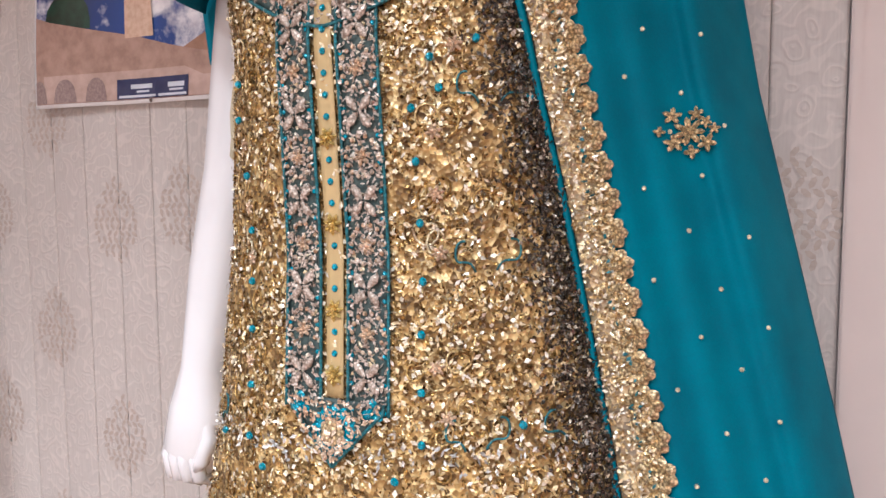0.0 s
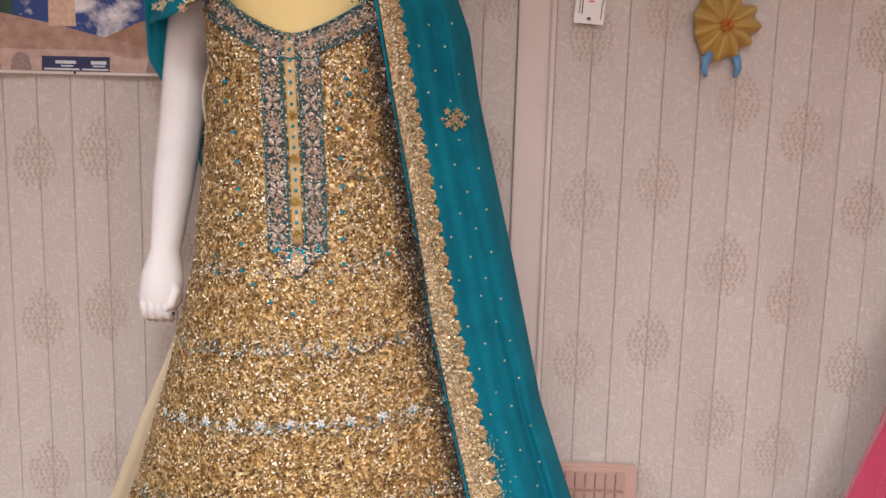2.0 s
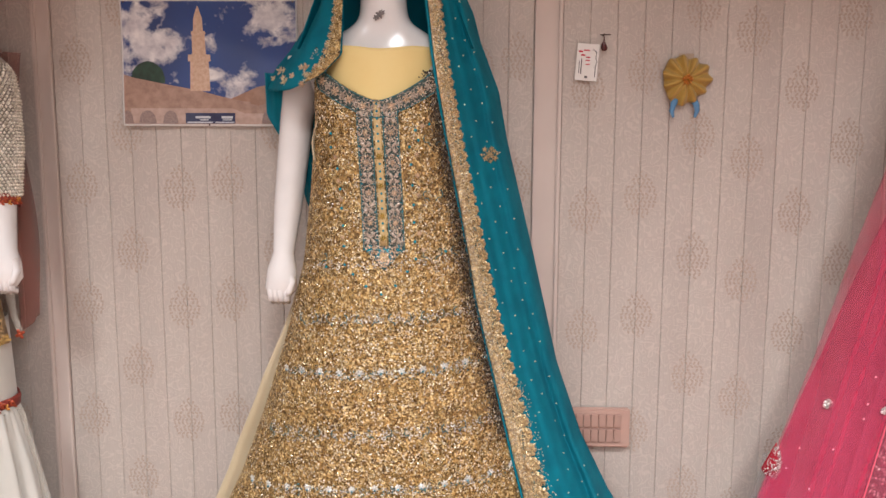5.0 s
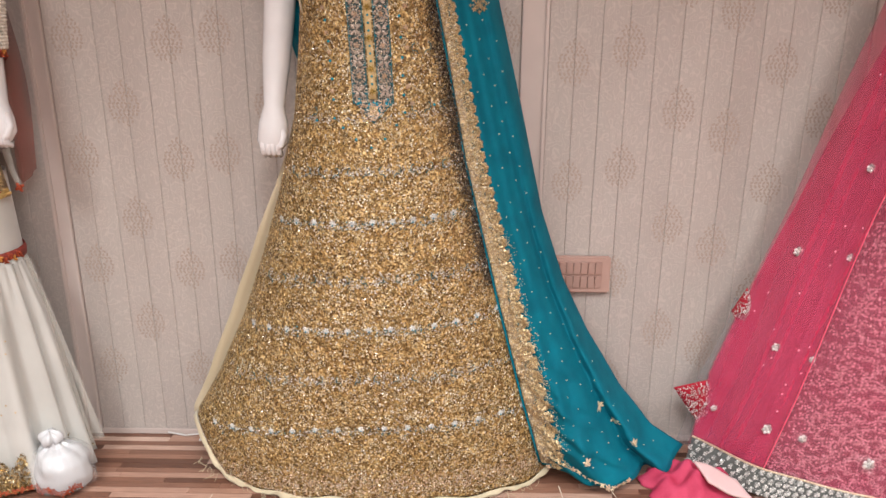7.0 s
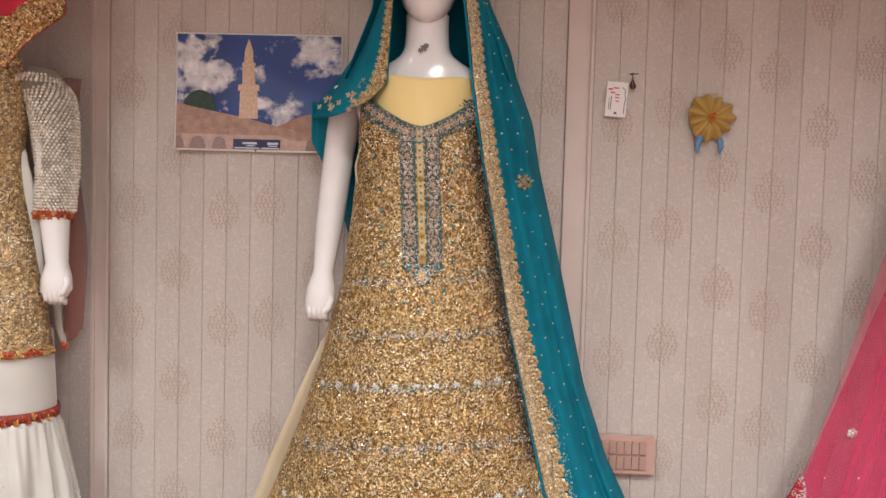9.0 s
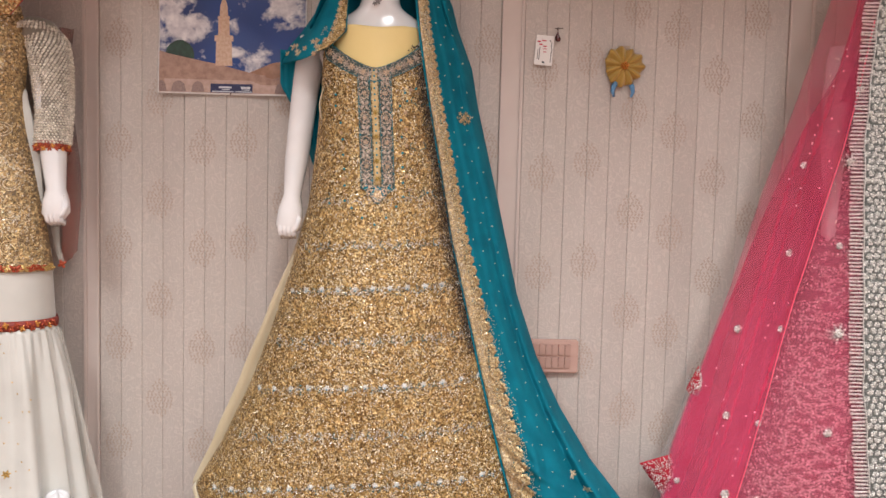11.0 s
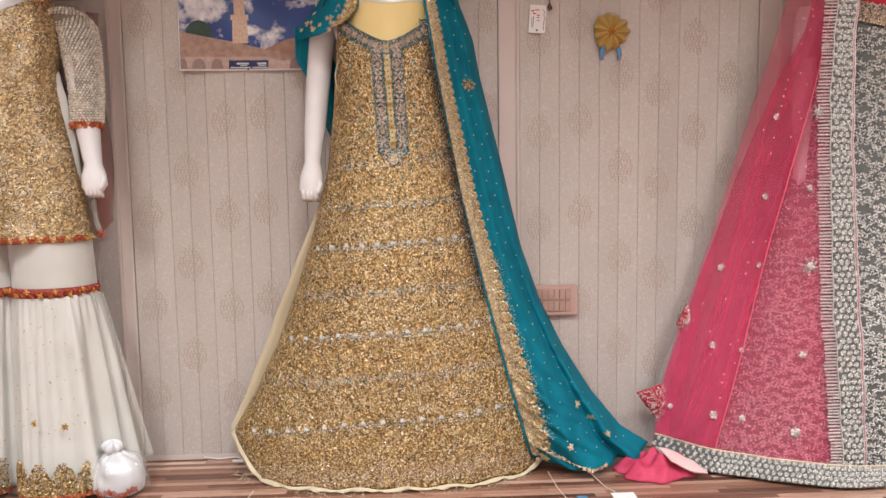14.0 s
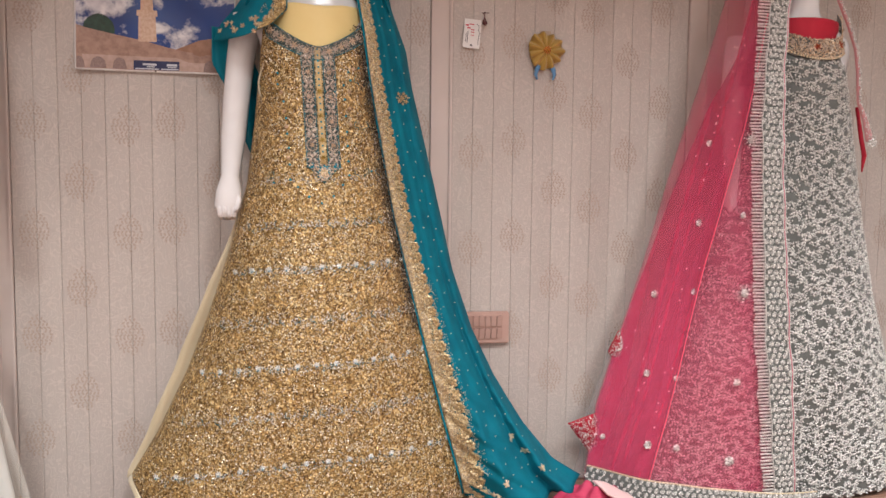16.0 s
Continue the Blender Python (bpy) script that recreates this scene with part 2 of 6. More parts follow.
M_BLUE = plain("blue_plastic", (0.10, 0.25, 0.45), 0.4)
M_CARD = plain("white_card", (0.75, 0.72, 0.70), 0.5, vary=0.03)
M_INK = plain("dark_ink", (0.05, 0.05, 0.06), 0.6)
M_REDINK = plain("red_ink", (0.55, 0.04, 0.08), 0.6)
M_METAL = plain("dark_steel", (0.10, 0.07, 0.06), 0.35, 0.8)
M_SWITCH = plain("rose_switch_plate", (0.47, 0.30, 0.25), 0.25, vary=0.05, scale=15)
M_SWITCHKEY = plain("rose_switch_key", (0.43, 0.27, 0.225), 0.22, vary=0.05, scale=15)
M_THREAD = plain("pale_thread", (0.7, 0.62, 0.5), 0.8)


# ---------- mesh helpers ----------
def link_mesh(name, V, F, mat, parent=None, label="", smooth=True, solid=0.0, kind=""):
    me = bpy.data.meshes.new(name)
    me.from_pydata([tuple(map(float, p)) for p in V], [], [tuple(map(int, f)) for f in F])
    me.materials.append(mat)
    if smooth and "flower" not in name and name not in ("scallop", "medallion", "leaf", "tassel", "stone", "sequin"):
        me.polygons.foreach_set("use_smooth", [True] * len(me.polygons))
    me.update()
    ob = new(name, me)
    if parent is not None:
        ob.parent = parent
    if solid:
        s = ob.modifiers.new("thickness", "SOLIDIFY")
        s.thickness, s.offset = solid, 0
    return tagged(ob, label=label, kind=kind)


def thing(name, label, category, group="", kind=""):
    ob = new(name)
    ob.empty_display_size = 0.05
    return tagged(ob, label, category, group, kind)


def curve_at(table, q):
    """Linear interpolation in rows (key, a, b, ...), keys rising."""
    prev = table[0]
    if q <= prev[0]:
        row = prev[1:]
        return row[0] if len(row) == 1 else row
    for row in table[1:]:
        if q <= row[0]:
            f = (q - prev[0]) / (row[0] - prev[0])
            out = [p + (n - p) * f for p, n in zip(prev[1:], row[1:])]
            return out[0] if len(out) == 1 else out
        prev = row
    row = prev[1:]
    return row[0] if len(row) == 1 else row


def grid(fn, nu, nv, wrap=False):
    V = [fn(i / nu, j / nv) for j in range(nv + 1) for i in range(nu + (0 if wrap else 1))]
    w = nu if wrap else nu + 1
    F = [(j * w + i, j * w + (i + 1) % w, (j + 1) * w + (i + 1) % w, (j + 1) * w + i) for j in range(nv) for i in range(nu)]
    return V, F


def merge(*meshes):
    V, F = [], []
    for v, f in meshes:
        n = len(V)
        V.extend(v)
        F.extend([tuple(i + n for i in q) for q in f])
    return V, F


def tube(points, radii, n=12, caps=True):
    """A tube along points; radii: one number or (rx, ry) each."""
    P = [Vector(p) for p in points]
    V, F = [], []
    ref = Vector((0, 1, 0.02))
    for k, p in enumerate(P):
        d = (P[min(k + 1, len(P) - 1)] - P[max(k - 1, 0)]).normalized()
        a = d.cross(ref)
        if a.length < 1e-3:
            a = d.cross(Vector((1, 0, 0)))
        a.normalize()
        b = a.cross(d).normalized()
        r = radii[k] if isinstance(radii, (list, tuple)) else radii
        rx, ry = r if isinstance(r, tuple) else (r, r)
        for i in range(n):
            w = 2 * math.pi * i / n
            V.append(p + a * rx * math.cos(w) + b * ry * math.sin(w))
    for k in range(len(P) - 1):
        for i in range(n):
            F.append((k * n + i, k * n + (i + 1) % n, (k + 1) * n + (i + 1) % n, (k + 1) * n + i))
    if caps:
        F.append(tuple(range(n)))
        F.append(tuple(range((len(P) - 1) * n, len(P) * n)))
    return V, F


def loft(sections, n=28):
    """Upright body from rows (z, cx, cy, rx, ry), smoothed between the rows."""
    S = np.array(sorted(sections, reverse=True))
    t = np.linspace(0, len(S) - 1, (len(S) - 1) * 4 + 1)
    R = []
    for c in range(5):
        col = S[:, c]
        out = []
        for q in t:
            i = min(int(q), len(S) - 2)
            f = q - i
            p0, p1, p2, p3 = col[max(i - 1, 0)], col[i], col[i + 1], col[min(i + 2, len(S) - 1)]
            out.append(0.5 * (2 * p1 + (p2 - p0) * f + (2 * p0 - 5 * p1 + 4 * p2 - p3) * f * f + (3 * p1 - p0 - 3 * p2 + p3) * f ** 3))
        R.append(out)
    V = [(cx + rx * math.cos(2 * math.pi * i / n), cy + ry * math.sin(2 * math.pi * i / n), z) for z, cx, cy, rx, ry in zip(*R) for i in range(n)]
    m = len(t)
    F = [(k * n + i, k * n + (i + 1) % n, (k + 1) * n + (i + 1) % n, (k + 1) * n + i) for k in range(m - 1) for i in range(n)]
    F += [tuple(range(n)), tuple(range((m - 1) * n, m * n))]
    return V, F


def box(x0, x1, y0, y1, z0, z1, bevel=0.0):
    bm = bmesh.new()
    bmesh.ops.create_cube(bm, size=1)
    for v in bm.verts:
        v.co = (x0 + (v.co.x + 0.5) * (x1 - x0), y0 + (v.co.y + 0.5) * (y1 - y0), z0 + (v.co.z + 0.5) * (z1 - z0))
    if bevel:
        bmesh.ops.bevel(bm, geom=bm.edges[:], offset=bevel, segments=2, affect="EDGES")
    bm.verts.ensure_lookup_table()
    V = [tuple(v.co) for v in bm.verts]
    F = [tuple(v.index for v in f.verts) for f in bm.faces]
    bm.verts.index_update()
    F = [tuple(v.index for v in f.verts) for f in bm.faces]
    bm.free()
    return V, F


def normal_of(fn, x, z, e=0.003):
    """Unit normal of a surface y = fn(x, z), facing the room."""
    dx, dz = (fn(x + e, z) - fn(x - e, z)) / (2 * e), (fn(x, z + e) - fn(x, z - e)) / (2 * e)
    n = np.array([dx, -1.0, dz])
    return n / np.linalg.norm(n)


def chips(places, normals, length, width, tilt, rng, lift=0.001):
    """Four-cornered sequins lying on a surface, each turned and tilted at random."""
    P, N = np.array(places, float), np.array(normals, float)
    k = len(P)
    N = N + rng.normal(0, tilt, (k, 3))
    N /= np.linalg.norm(N, axis=1)[:, None]
    a = np.cross(N, rng.normal(0, 1, (k, 3)))
    a /= np.linalg.norm(a, axis=1)[:, None]
    b = np.cross(N, a)
    L = (length * rng.uniform(0.6, 1.3, k))[:, None] / 2
    W = (width * rng.uniform(0.6, 1.3, k))[:, None] / 2
    P = P + np.array(normals) * (lift * rng.uniform(0.6, 2.0, k))[:, None]
    V = np.stack([P - a * L, P - b * W, P + a * L, P + b * W], 1).reshape(-1, 3)
    F = np.arange(4 * k).reshape(-1, 4)
    return V, F


def beads(places, size, rng, flat=0.6):
    """Small faceted beads (octahedra), flattened towards the cloth."""
    P = np.array(places, float)
    k = len(P)
    s = (size * rng.uniform(0.75, 1.25, k))[:, None, None]
    O = np.array([(1, 0, 0), (0, 0, 1), (-1, 0, 0), (0, 0, -1), (0, -flat, 0), (0, flat, 0)])
    V = (P[:, None, :] + O[None] * s).reshape(-1, 3)
    T = np.array([(0, 1, 4), (1, 2, 4), (2, 3, 4), (3, 0, 4), (1, 0, 5), (2, 1, 5), (3, 2, 5), (0, 3, 5)])
    F = (T[None] + 6 * np.arange(k)[:, None, None]).reshape(-1, 3)
    return V, F


def flower(fn, x, z, r, petals=6, lift=0.002, turn=0.0, high=0.2, back=0.0, cut=0.42):
    """A raised embroidered flower on the surface y = fn(x, z): one piece with cut petals round a knot."""
    n = petals * 4
    rings = ((1.0, back), (0.66, 0.8), (0.34, 0.1), (0.2, 0.8))
    V, F = [], []
    for f, h in rings:
        for i in range(n):
            w = turn + 2 * math.pi * i / n
            lobe = (1.0, (1 + cut) / 2 + 0.12 * (1 - cut), cut, (1 + cut) / 2 + 0.12 * (1 - cut))[i % 4] if f > 0.3 else 1.0
            px, pz = x + r * f * lobe * math.cos(w), z + r * f * lobe * math.sin(w)
            V.append((px, fn(px, pz) - lift - high * r * h * (0.4 if i % 4 == 2 else 1.0), pz))
    V.append((x, fn(x, z) - lift - high * r * 1.1, z))
    for k in range(len(rings) - 1):
        F += [(k * n + i, k * n + (i + 1) % n, (k + 1) * n + (i + 1) % n, (k + 1) * n + i) for i in range(n)]
    k = (len(rings) - 1) * n
    F += [(k + i, k + (i + 1) % n, len(V) - 1) for i in range(n)]
    return V, F


def gem(fn, x, z, r, lift=0.002):
    """A round cut stone."""
    y = fn(x, z) - lift
    V = [(x + r * math.cos(math.pi * i / 4), y, z + r * math.sin(math.pi * i / 4)) for i in range(8)]
    V += [(x + 0.6 * r * math.cos(math.pi * (i + 0.5) / 4), y - 0.6 * r, z + 0.6 * r * math.sin(math.pi * (i + 0.5) / 4)) for i in range(8)]
    F = [(i, (i + 1) % 8, 8 + i) for i in range(8)] + [((i + 1) % 8, 8 + (i + 1) % 8, 8 + i) for i in range(8)] + [tuple(range(8, 16))]
    return V, F


def curl(x, z, h, side, fn, lift=0.0035, r=0.0009):
    """A thin paisley hook of couched thread."""
    pts = []
    for k in range(15):
        q = k / 14
        w = 1.35 * math.pi * q
        pts.append((x + side * h * (0.30 * math.sin(w) - 0.06 * q), z + h * (0.5 - q) + h * 0.12 * math.sin(2.2 * w)))
    return tube([(a, fn(a, b) - lift, b) for a, b in pts], r, 5)


def bead_cluster(name, centres, size, flat, mat, seed=3):
    """One mesh of small round beads, to be shared by alike pieces."""
    V, F = [], []
    for cx, cz, k in centres:
        n0, r = len(V), size * k
        V += [(cx + r * math.cos(math.pi * i / 3), 0.0, cz + r * math.sin(math.pi * i / 3)) for i in range(6)]
        V += [(cx + 0.62 * r * math.cos(math.pi * i / 3), -0.7 * flat * r, cz + 0.62 * r * math.sin(math.pi * i / 3)) for i in range(6)]
        V.append((cx, -flat * r, cz))
        F += [(n0 + i, n0 + (i + 1) % 6, n0 + 6 + (i + 1) % 6, n0 + 6 + i) for i in range(6)] + [(n0 + 6 + i, n0 + 6 + (i + 1) % 6, n0 + 12) for i in range(6)]
    me = bpy.data.meshes.new(name)
    me.from_pydata(V, [], F)
    me.materials.append(mat)
    return me


def rosette_of(r, petals=6, rings=1):
    c = [(0, 0, 1.0)] + [(r * math.cos(2 * math.pi * i / petals), r * math.sin(2 * math.pi * i / petals), 1.0) for i in range(petals)]
    if rings > 1:
        c += [(1.85 * r * math.cos(2 * math.pi * (i + 0.5) / 12), 1.85 * r * math.sin(2 * math.pi * (i + 0.5) / 12), 0.9) for i in range(12)]
    return c


def shared(name, me, at, parent, label="", turn=0.0, size=1.0):
    ob = new(name, me)
    ob.parent = parent
    ob.matrix_basis = Matrix.Translation(at) @ Matrix.Rotation(turn, 4, "Y") @ Matrix.Scale(size, 4)
    return tagged(ob, label=label) if label else ob


# ---------- the room ----------
def slab(name, x0, x1, y0, y1, z0, z1, mat, kind="structure", label="", cat=""):
    V, F = box(x0, x1, y0, y1, z0, z1)
    return tagged(link_mesh(name, V, F, mat, smooth=False), label, cat, kind=kind)


WT = 0.0                                                   # face of the ribbed panels
wall_back = slab("wall_back", X0 - 0.12, X1 + 0.12, 0.010, 0.15, 0.0, ZC, M_BACKING, label="wall clad in pinkish beige ribbed panels with damask print", cat="wall")
wall_left = slab("wall_left", X0 - 0.12, X0, Y0, 0.006, 0.0, ZC, M_PLASTER, label="plain beige shop side wall", cat="wall")
wall_right = slab("wall_right", X1, X1 + 0.12, Y0, 0.006, 0.0, ZC, M_PLASTER, label="plain beige shop side wall", cat="wall")
wall_front = slab("wall_front", X0 - 0.12, X1 + 0.12, Y0 - 0.12, Y0, 0.0, ZC, M_PLASTER, label="plain beige shop wall", cat="wall")
ceiling = slab("ceiling", X0 - 0.12, X1 + 0.12, Y0 - 0.12, 0.15, ZC, ZC + 0.12, M_CEIL, label="plain white ceiling", cat="ceiling")
floor = slab("floor", X0 - 0.12, X1 + 0.12, Y0 - 0.12, 0.15, -0.15, -0.004, M_BACKING, label="dark and pale brown striped laminate floor", cat="floor")

for lx, ly in LIGHTS:
    fixture = tagged(new("ceiling_light"), "square white ceiling light panel in a thin frame", "ceiling light", "ceiling lights")
    V, F = merge(box(lx - 0.30, lx + 0.30, ly - 0.30, ly - 0.26, ZC - 0.03, ZC - 0.001), box(lx - 0.30, lx + 0.30, ly + 0.26, ly + 0.30, ZC - 0.03, ZC - 0.001),
                 box(lx - 0.30, lx - 0.26, ly - 0.26, ly + 0.26, ZC - 0.03, ZC - 0.001), box(lx + 0.26, lx + 0.30, ly - 0.26, ly + 0.26, ZC - 0.03, ZC - 0.001))
    link_mesh("frame", V, F, M_CARD, fixture, smooth=False)
    V, F = box(lx - 0.26, lx + 0.26, ly - 0.26, ly + 0.26, ZC - 0.02, ZC - 0.004)
    link_mesh("diffuser", V, F, M_CARD, fixture, smooth=False)

# joint covers between the panel sheets
for tx0, tx1 in ((-0.221, -0.173), (0.994, 1.062), (1.836, 1.912)):
    V, F = merge(box(tx0 + 0.002, tx1 - 0.002, 0.000, 0.009, 0.0, ZC), box(tx0 + 0.001, tx0 + 0.010, -0.008, 0.006, 0.0, ZC, 0.002), box(tx1 - 0.010, tx1 - 0.001, -0.008, 0.006, 0.0, ZC, 0.002))
    tagged(link_mesh("trim", V, F, M_TRIM, smooth=False), "beige plastic joint strip between wall panels", "trim", kind="structure")

V, F = box(X0, X1, -0.006, -0.001, 0.0, 0.018, 0.002)
tagged(link_mesh("baseboard", V, F, M_TRIM, smooth=False), "low beige plastic edging along the wall foot", "baseboard", kind="structure")

# ---------- gold dress surface, shared by its decorations ----------
DL = [(-0.02, 0.148), (0.129, 0.140), (0.245, 0.21), (0.422, 0.294), (0.597, 0.36), (0.769, 0.416), (0.94, 0.462), (1.108, 0.484), (1.274, 0.500), (1.42, 0.505)]
DR = [(-0.02, 1.145), (0.129, 1.145), (0.245, 1.10), (0.422, 1.02), (0.597, 0.958), (0.769, 0.902), (0.94, 0.856), (1.108, 0.822), (1.274, 0.802), (1.42, 0.795)]
DF = [(-0.02, -0.312), (0.2, -0.312), (0.45, -0.318), (0.7, -0.31), (0.95, -0.29), (1.1, -0.272), (1.25, -0.272), (1.32, -0.262), (1.42, -0.235)]
DE = [(-0.02, -0.075), (0.2, -0.085), (0.5, -0.10), (0.8, -0.125), (1.1, -0.15), (1.25, -0.16), (1.35, -0.212), (1.42, -0.208)]
DX = [(-0.02, 0.64), (0.5, 0.65), (1.0, 0.656), (1.42, 0.648)]


def dress_y(x, z):
    l, r, f, e, c = curve_at(DL, z), curve_at(DR, z), curve_at(DF, z), curve_at(DE, z), curve_at(DX, z)
    u = (x - c) / (c - l) if x < c else (x - c) / (r - c)
    u = min(1.0, abs(u))
    wav = 0.004 * math.sin(9 * u + 3 * z) * (1.4 - z)
    return e + (f - e) * (1 - u ** 2.3) ** 0.62 + wav * (1 - u)


def dress_x(u, z):
    l, r, c = curve_at(DL, z), curve_at(DR, z), curve_at(DX, z)
    return c + u * ((c - l) if u < 0 else (r - c))


def neck_z(dx):
    d = abs(dx)
    return 1.298 + 0.062 * (d / 0.115) ** 1.5 if d < 0.115 else 1.36 + (d - 0.115) * 5.0


def dress_top(u):
    dx = u * 0.146
    return min(neck_z(dx), 1.41 if abs(u) < 0.9 else 1.41 - (abs(u) - 0.9) * 1.35)


def dress_hem(u):
    a = abs(u)
    return 0.010 + (max(0.0, a - 0.80) / 0.20) ** 1.0 * (0.118 if u < 0 else 0.04) + 0.004 * math.sin(23 * u)


def dress_point(u, v):
    zt, zh = dress_top(u), dress_hem(u)
    z = zt + (zh - zt) * v
    x = dress_x(u, z)
    return x, dress_y(x, z), z


# ---------- mannequins ----------
def arm(points, radii, n=14):
    return tube(points, radii, n)


def mannequin(cx, cy, label, arm_sets, head=True, lean=0.0):
    S = [(0.80, cx, cy, 0.135, 0.085), (0.95, cx, cy, 0.140, 0.088), (1.08, cx, cy, 0.112, 0.078), (1.20, cx, cy - 0.005, 0.128, 0.082),
         (1.30, cx, cy - 0.008, 0.148, 0.082), (1.37, cx, cy, 0.168, 0.068), (1.41, cx, cy + 0.005, 0.158, 0.058), (1.445, cx, cy + 0.005, 0.098, 0.052),
         (1.475, cx, cy + 0.002, 0.058, 0.05), (1.52, cx, cy, 0.050, 0.05), (1.56, cx, cy, 0.050, 0.052)]
    parts = [loft(S)]
    if head:
        parts.append(loft([(1.535, cx, cy - 0.045, 0.012, 0.012), (1.55, cx, cy - 0.035, 0.036, 0.040), (1.585, cx, cy - 0.020, 0.058, 0.072), (1.64, cx, cy - 0.01, 0.071, 0.09),
                           (1.70, cx, cy, 0.076, 0.096), (1.76, cx, cy + 0.005, 0.068, 0.085), (1.795, cx, cy + 0.005, 0.036, 0.045), (1.803, cx, cy + 0.005, 0.008, 0.01)]))
    for pts, rad in arm_sets:
        parts.append(arm(pts, rad))
        hx, hy, hz = pts[-2]
        for k in range(4):                                  # curled fingers and the thumb
            fx, fy = hx - 0.018 + 0.0115 * k, hy - 0.012 + 0.003 * abs(k - 1.5)
            parts.append(tube([(fx, fy, hz + 0.040), (fx - 0.001, fy - 0.010, hz + 0.016), (fx, fy - 0.008, hz - 0.004), (fx + 0.001, fy + 0.006, hz - 0.012), (fx + 0.001, fy + 0.014, hz - 0.004)], [0.008, 0.0088, 0.0078, 0.007, 0.004], 8))
        parts.append(tube([(hx + 0.022, hy - 0.004, hz + 0.062), (hx + 0.030, hy - 0.014, hz + 0.036), (hx + 0.024, hy - 0.020, hz + 0.014), (hx + 0.016, hy - 0.020, hz + 0.004)], [0.008, 0.009, 0.008, 0.004], 8))
    parts.append(tube([(cx, cy, 0.82), (cx, cy, 0.4), (cx, cy, 0.014)], 0.014, 10))
    parts.append(tube([(cx, cy, 0.016), (cx, cy, 0.0)], 0.07, 20))
    V, F = merge(*parts)
    return tagged(link_mesh("mannequin", V, F, M_SKIN), label, "mannequin", "mannequins")


def hand_arm(sx, sz, ex, ez, wx, wz, hx, hz, y, r=1.0):
    """Upper arm, forearm and a loosely closed hand."""
    pts = [(sx, y, sz + 0.02), (sx, y, sz - 0.03), ((sx + ex) / 2, y - 0.004, (sz + ez) / 2), (ex, y - 0.012, ez), ((ex + wx) / 2, y - 0.035, (ez + wz) / 2), (wx, y - 0.055, wz),
           (wx * 0.6 + hx * 0.4, y - 0.062, wz * 0.6 + hz * 0.4), (hx * 0.8 + wx * 0.2, y - 0.068, hz * 0.8 + wz * 0.2), (hx, y - 0.064, hz), (hx + 0.004, y - 0.058, hz - 0.012)]
    rad = [(0.030, 0.030), (0.039, 0.040), (0.036, 0.038), (0.034, 0.034), (0.031, 0.031), (0.023, 0.024), (0.033, 0.024), (0.035, 0.024), (0.024, 0.02), (0.008, 0.008)]
    return pts, [(a * r * 0.95, b * r * 0.95) for a, b in rad]


mannequin_centre = mannequin(0.652, -0.165, "white glossy mannequin with chipped neck, wearing a gold dress", [
    hand_arm(0.457, 1.385, 0.433, 1.16, 0.419, 0.962, 0.412, 0.862, -0.100, 1.1),
    hand_arm(0.82, 1.375, 0.84, 1.15, 0.865, 0.96, 0.875, 0.87, -0.062, 0.9)])
mannequin_left = mannequin(-0.470, -0.165, "white glossy mannequin in a gold tunic and ivory gharara", [
    hand_arm(-0.270, 1.385, -0.246, 1.16, -0.213, 0.965, -0.206, 0.885, -0.125, 1.14),
    hand_arm(-0.665, 1.385, -0.68, 1.16, -0.69, 0.965, -0.70, 0.885, -0.125)])
mannequin_right = mannequin(2.105, -0.185, "white glossy mannequin in a silver dress and pink veil", [
    hand_arm(1.915, 1.385, 1.90, 1.16, 1.89, 0.965, 1.885, 0.885, -0.15),
    hand_arm(2.235, 1.365, 2.215, 1.16, 2.215, 0.965, 2.215, 0.885, -0.10)])

# ---------- gold dress ----------
dress = thing("dress", "floor-length gold sequinned dress with turquoise stones, on a white mannequin", "dress")
V, F = grid(lambda a, b: dress_point(2 * a - 1, b), 120, 150)
body = link_mesh("front_panel", V, F, M_GOLDNET, dress, "gold embroidered net front", solid=0.0016)
# cream back panel and lining, a little wider than the front
def back_point(a, b):
    u = 2 * a - 1
    zt = 1.28 if abs(u) > 0.9 else 1.40
    zh = dress_hem(u) - 0.012
    z = zt + (zh - zt) * b
    g = curve_at([(0.0, 0.012), (0.13, 0.016), (0.30, 0.034), (0.48, 0.038), (0.66, 0.028), (0.83, 0.006), (0.95, 0.0)], z) if u < 0 else 0.018 * min(1.0, max(0.0, (0.93 - z) / 0.2))
    x = dress_x(u, z) + g * (1 if u > 0 else -1) * abs(u)
    return x, curve_at(DE, z) + 0.004 + 0.055 * (1 - u * u), z
V, F = grid(back_point, 40, 60)
link_mesh("back_panel", V, F, M_LINING, dress, "cream lining showing along the side seam", solid=0.002)
def hem_band(a, b):
    u = -1.0 + 2.0 * a
    z = dress_hem(u) - (0.010 + 0.004 * math.sin(37 * u) * math.sin(11 * u)) * b + 0.002
    x = dress_x(u, z) + (0.008 * b if u > 0 else -0.008 * b) * abs(u)
    return x, dress_y(dress_x(u * 0.995, z), z) - 0.003 - 0.005 * b - 0.006 * b * math.sin(60 * u) * math.sin(17 * u), max(0.003, z)
V, F = grid(hem_band, 160, 3)
link_mesh("hem_lining", V, F, M_LINING, dress, "frayed cream lining along the hem", solid=0.0015)
V, F = grid(lambda a, b: (0.530 + 0.236 * a, -0.263 + 0.045 * (2 * a - 1) ** 2 + 0.012 * (1 - b) - 0.004 * math.sin(3.1 * a), 1.408 - 0.13 * b + 0.004 * math.sin(9 * a) * (1 - b)), 30, 16)
link_mesh("yoke", V, F, M_CREAM, dress, "plain cream silk yoke", solid=0.002)
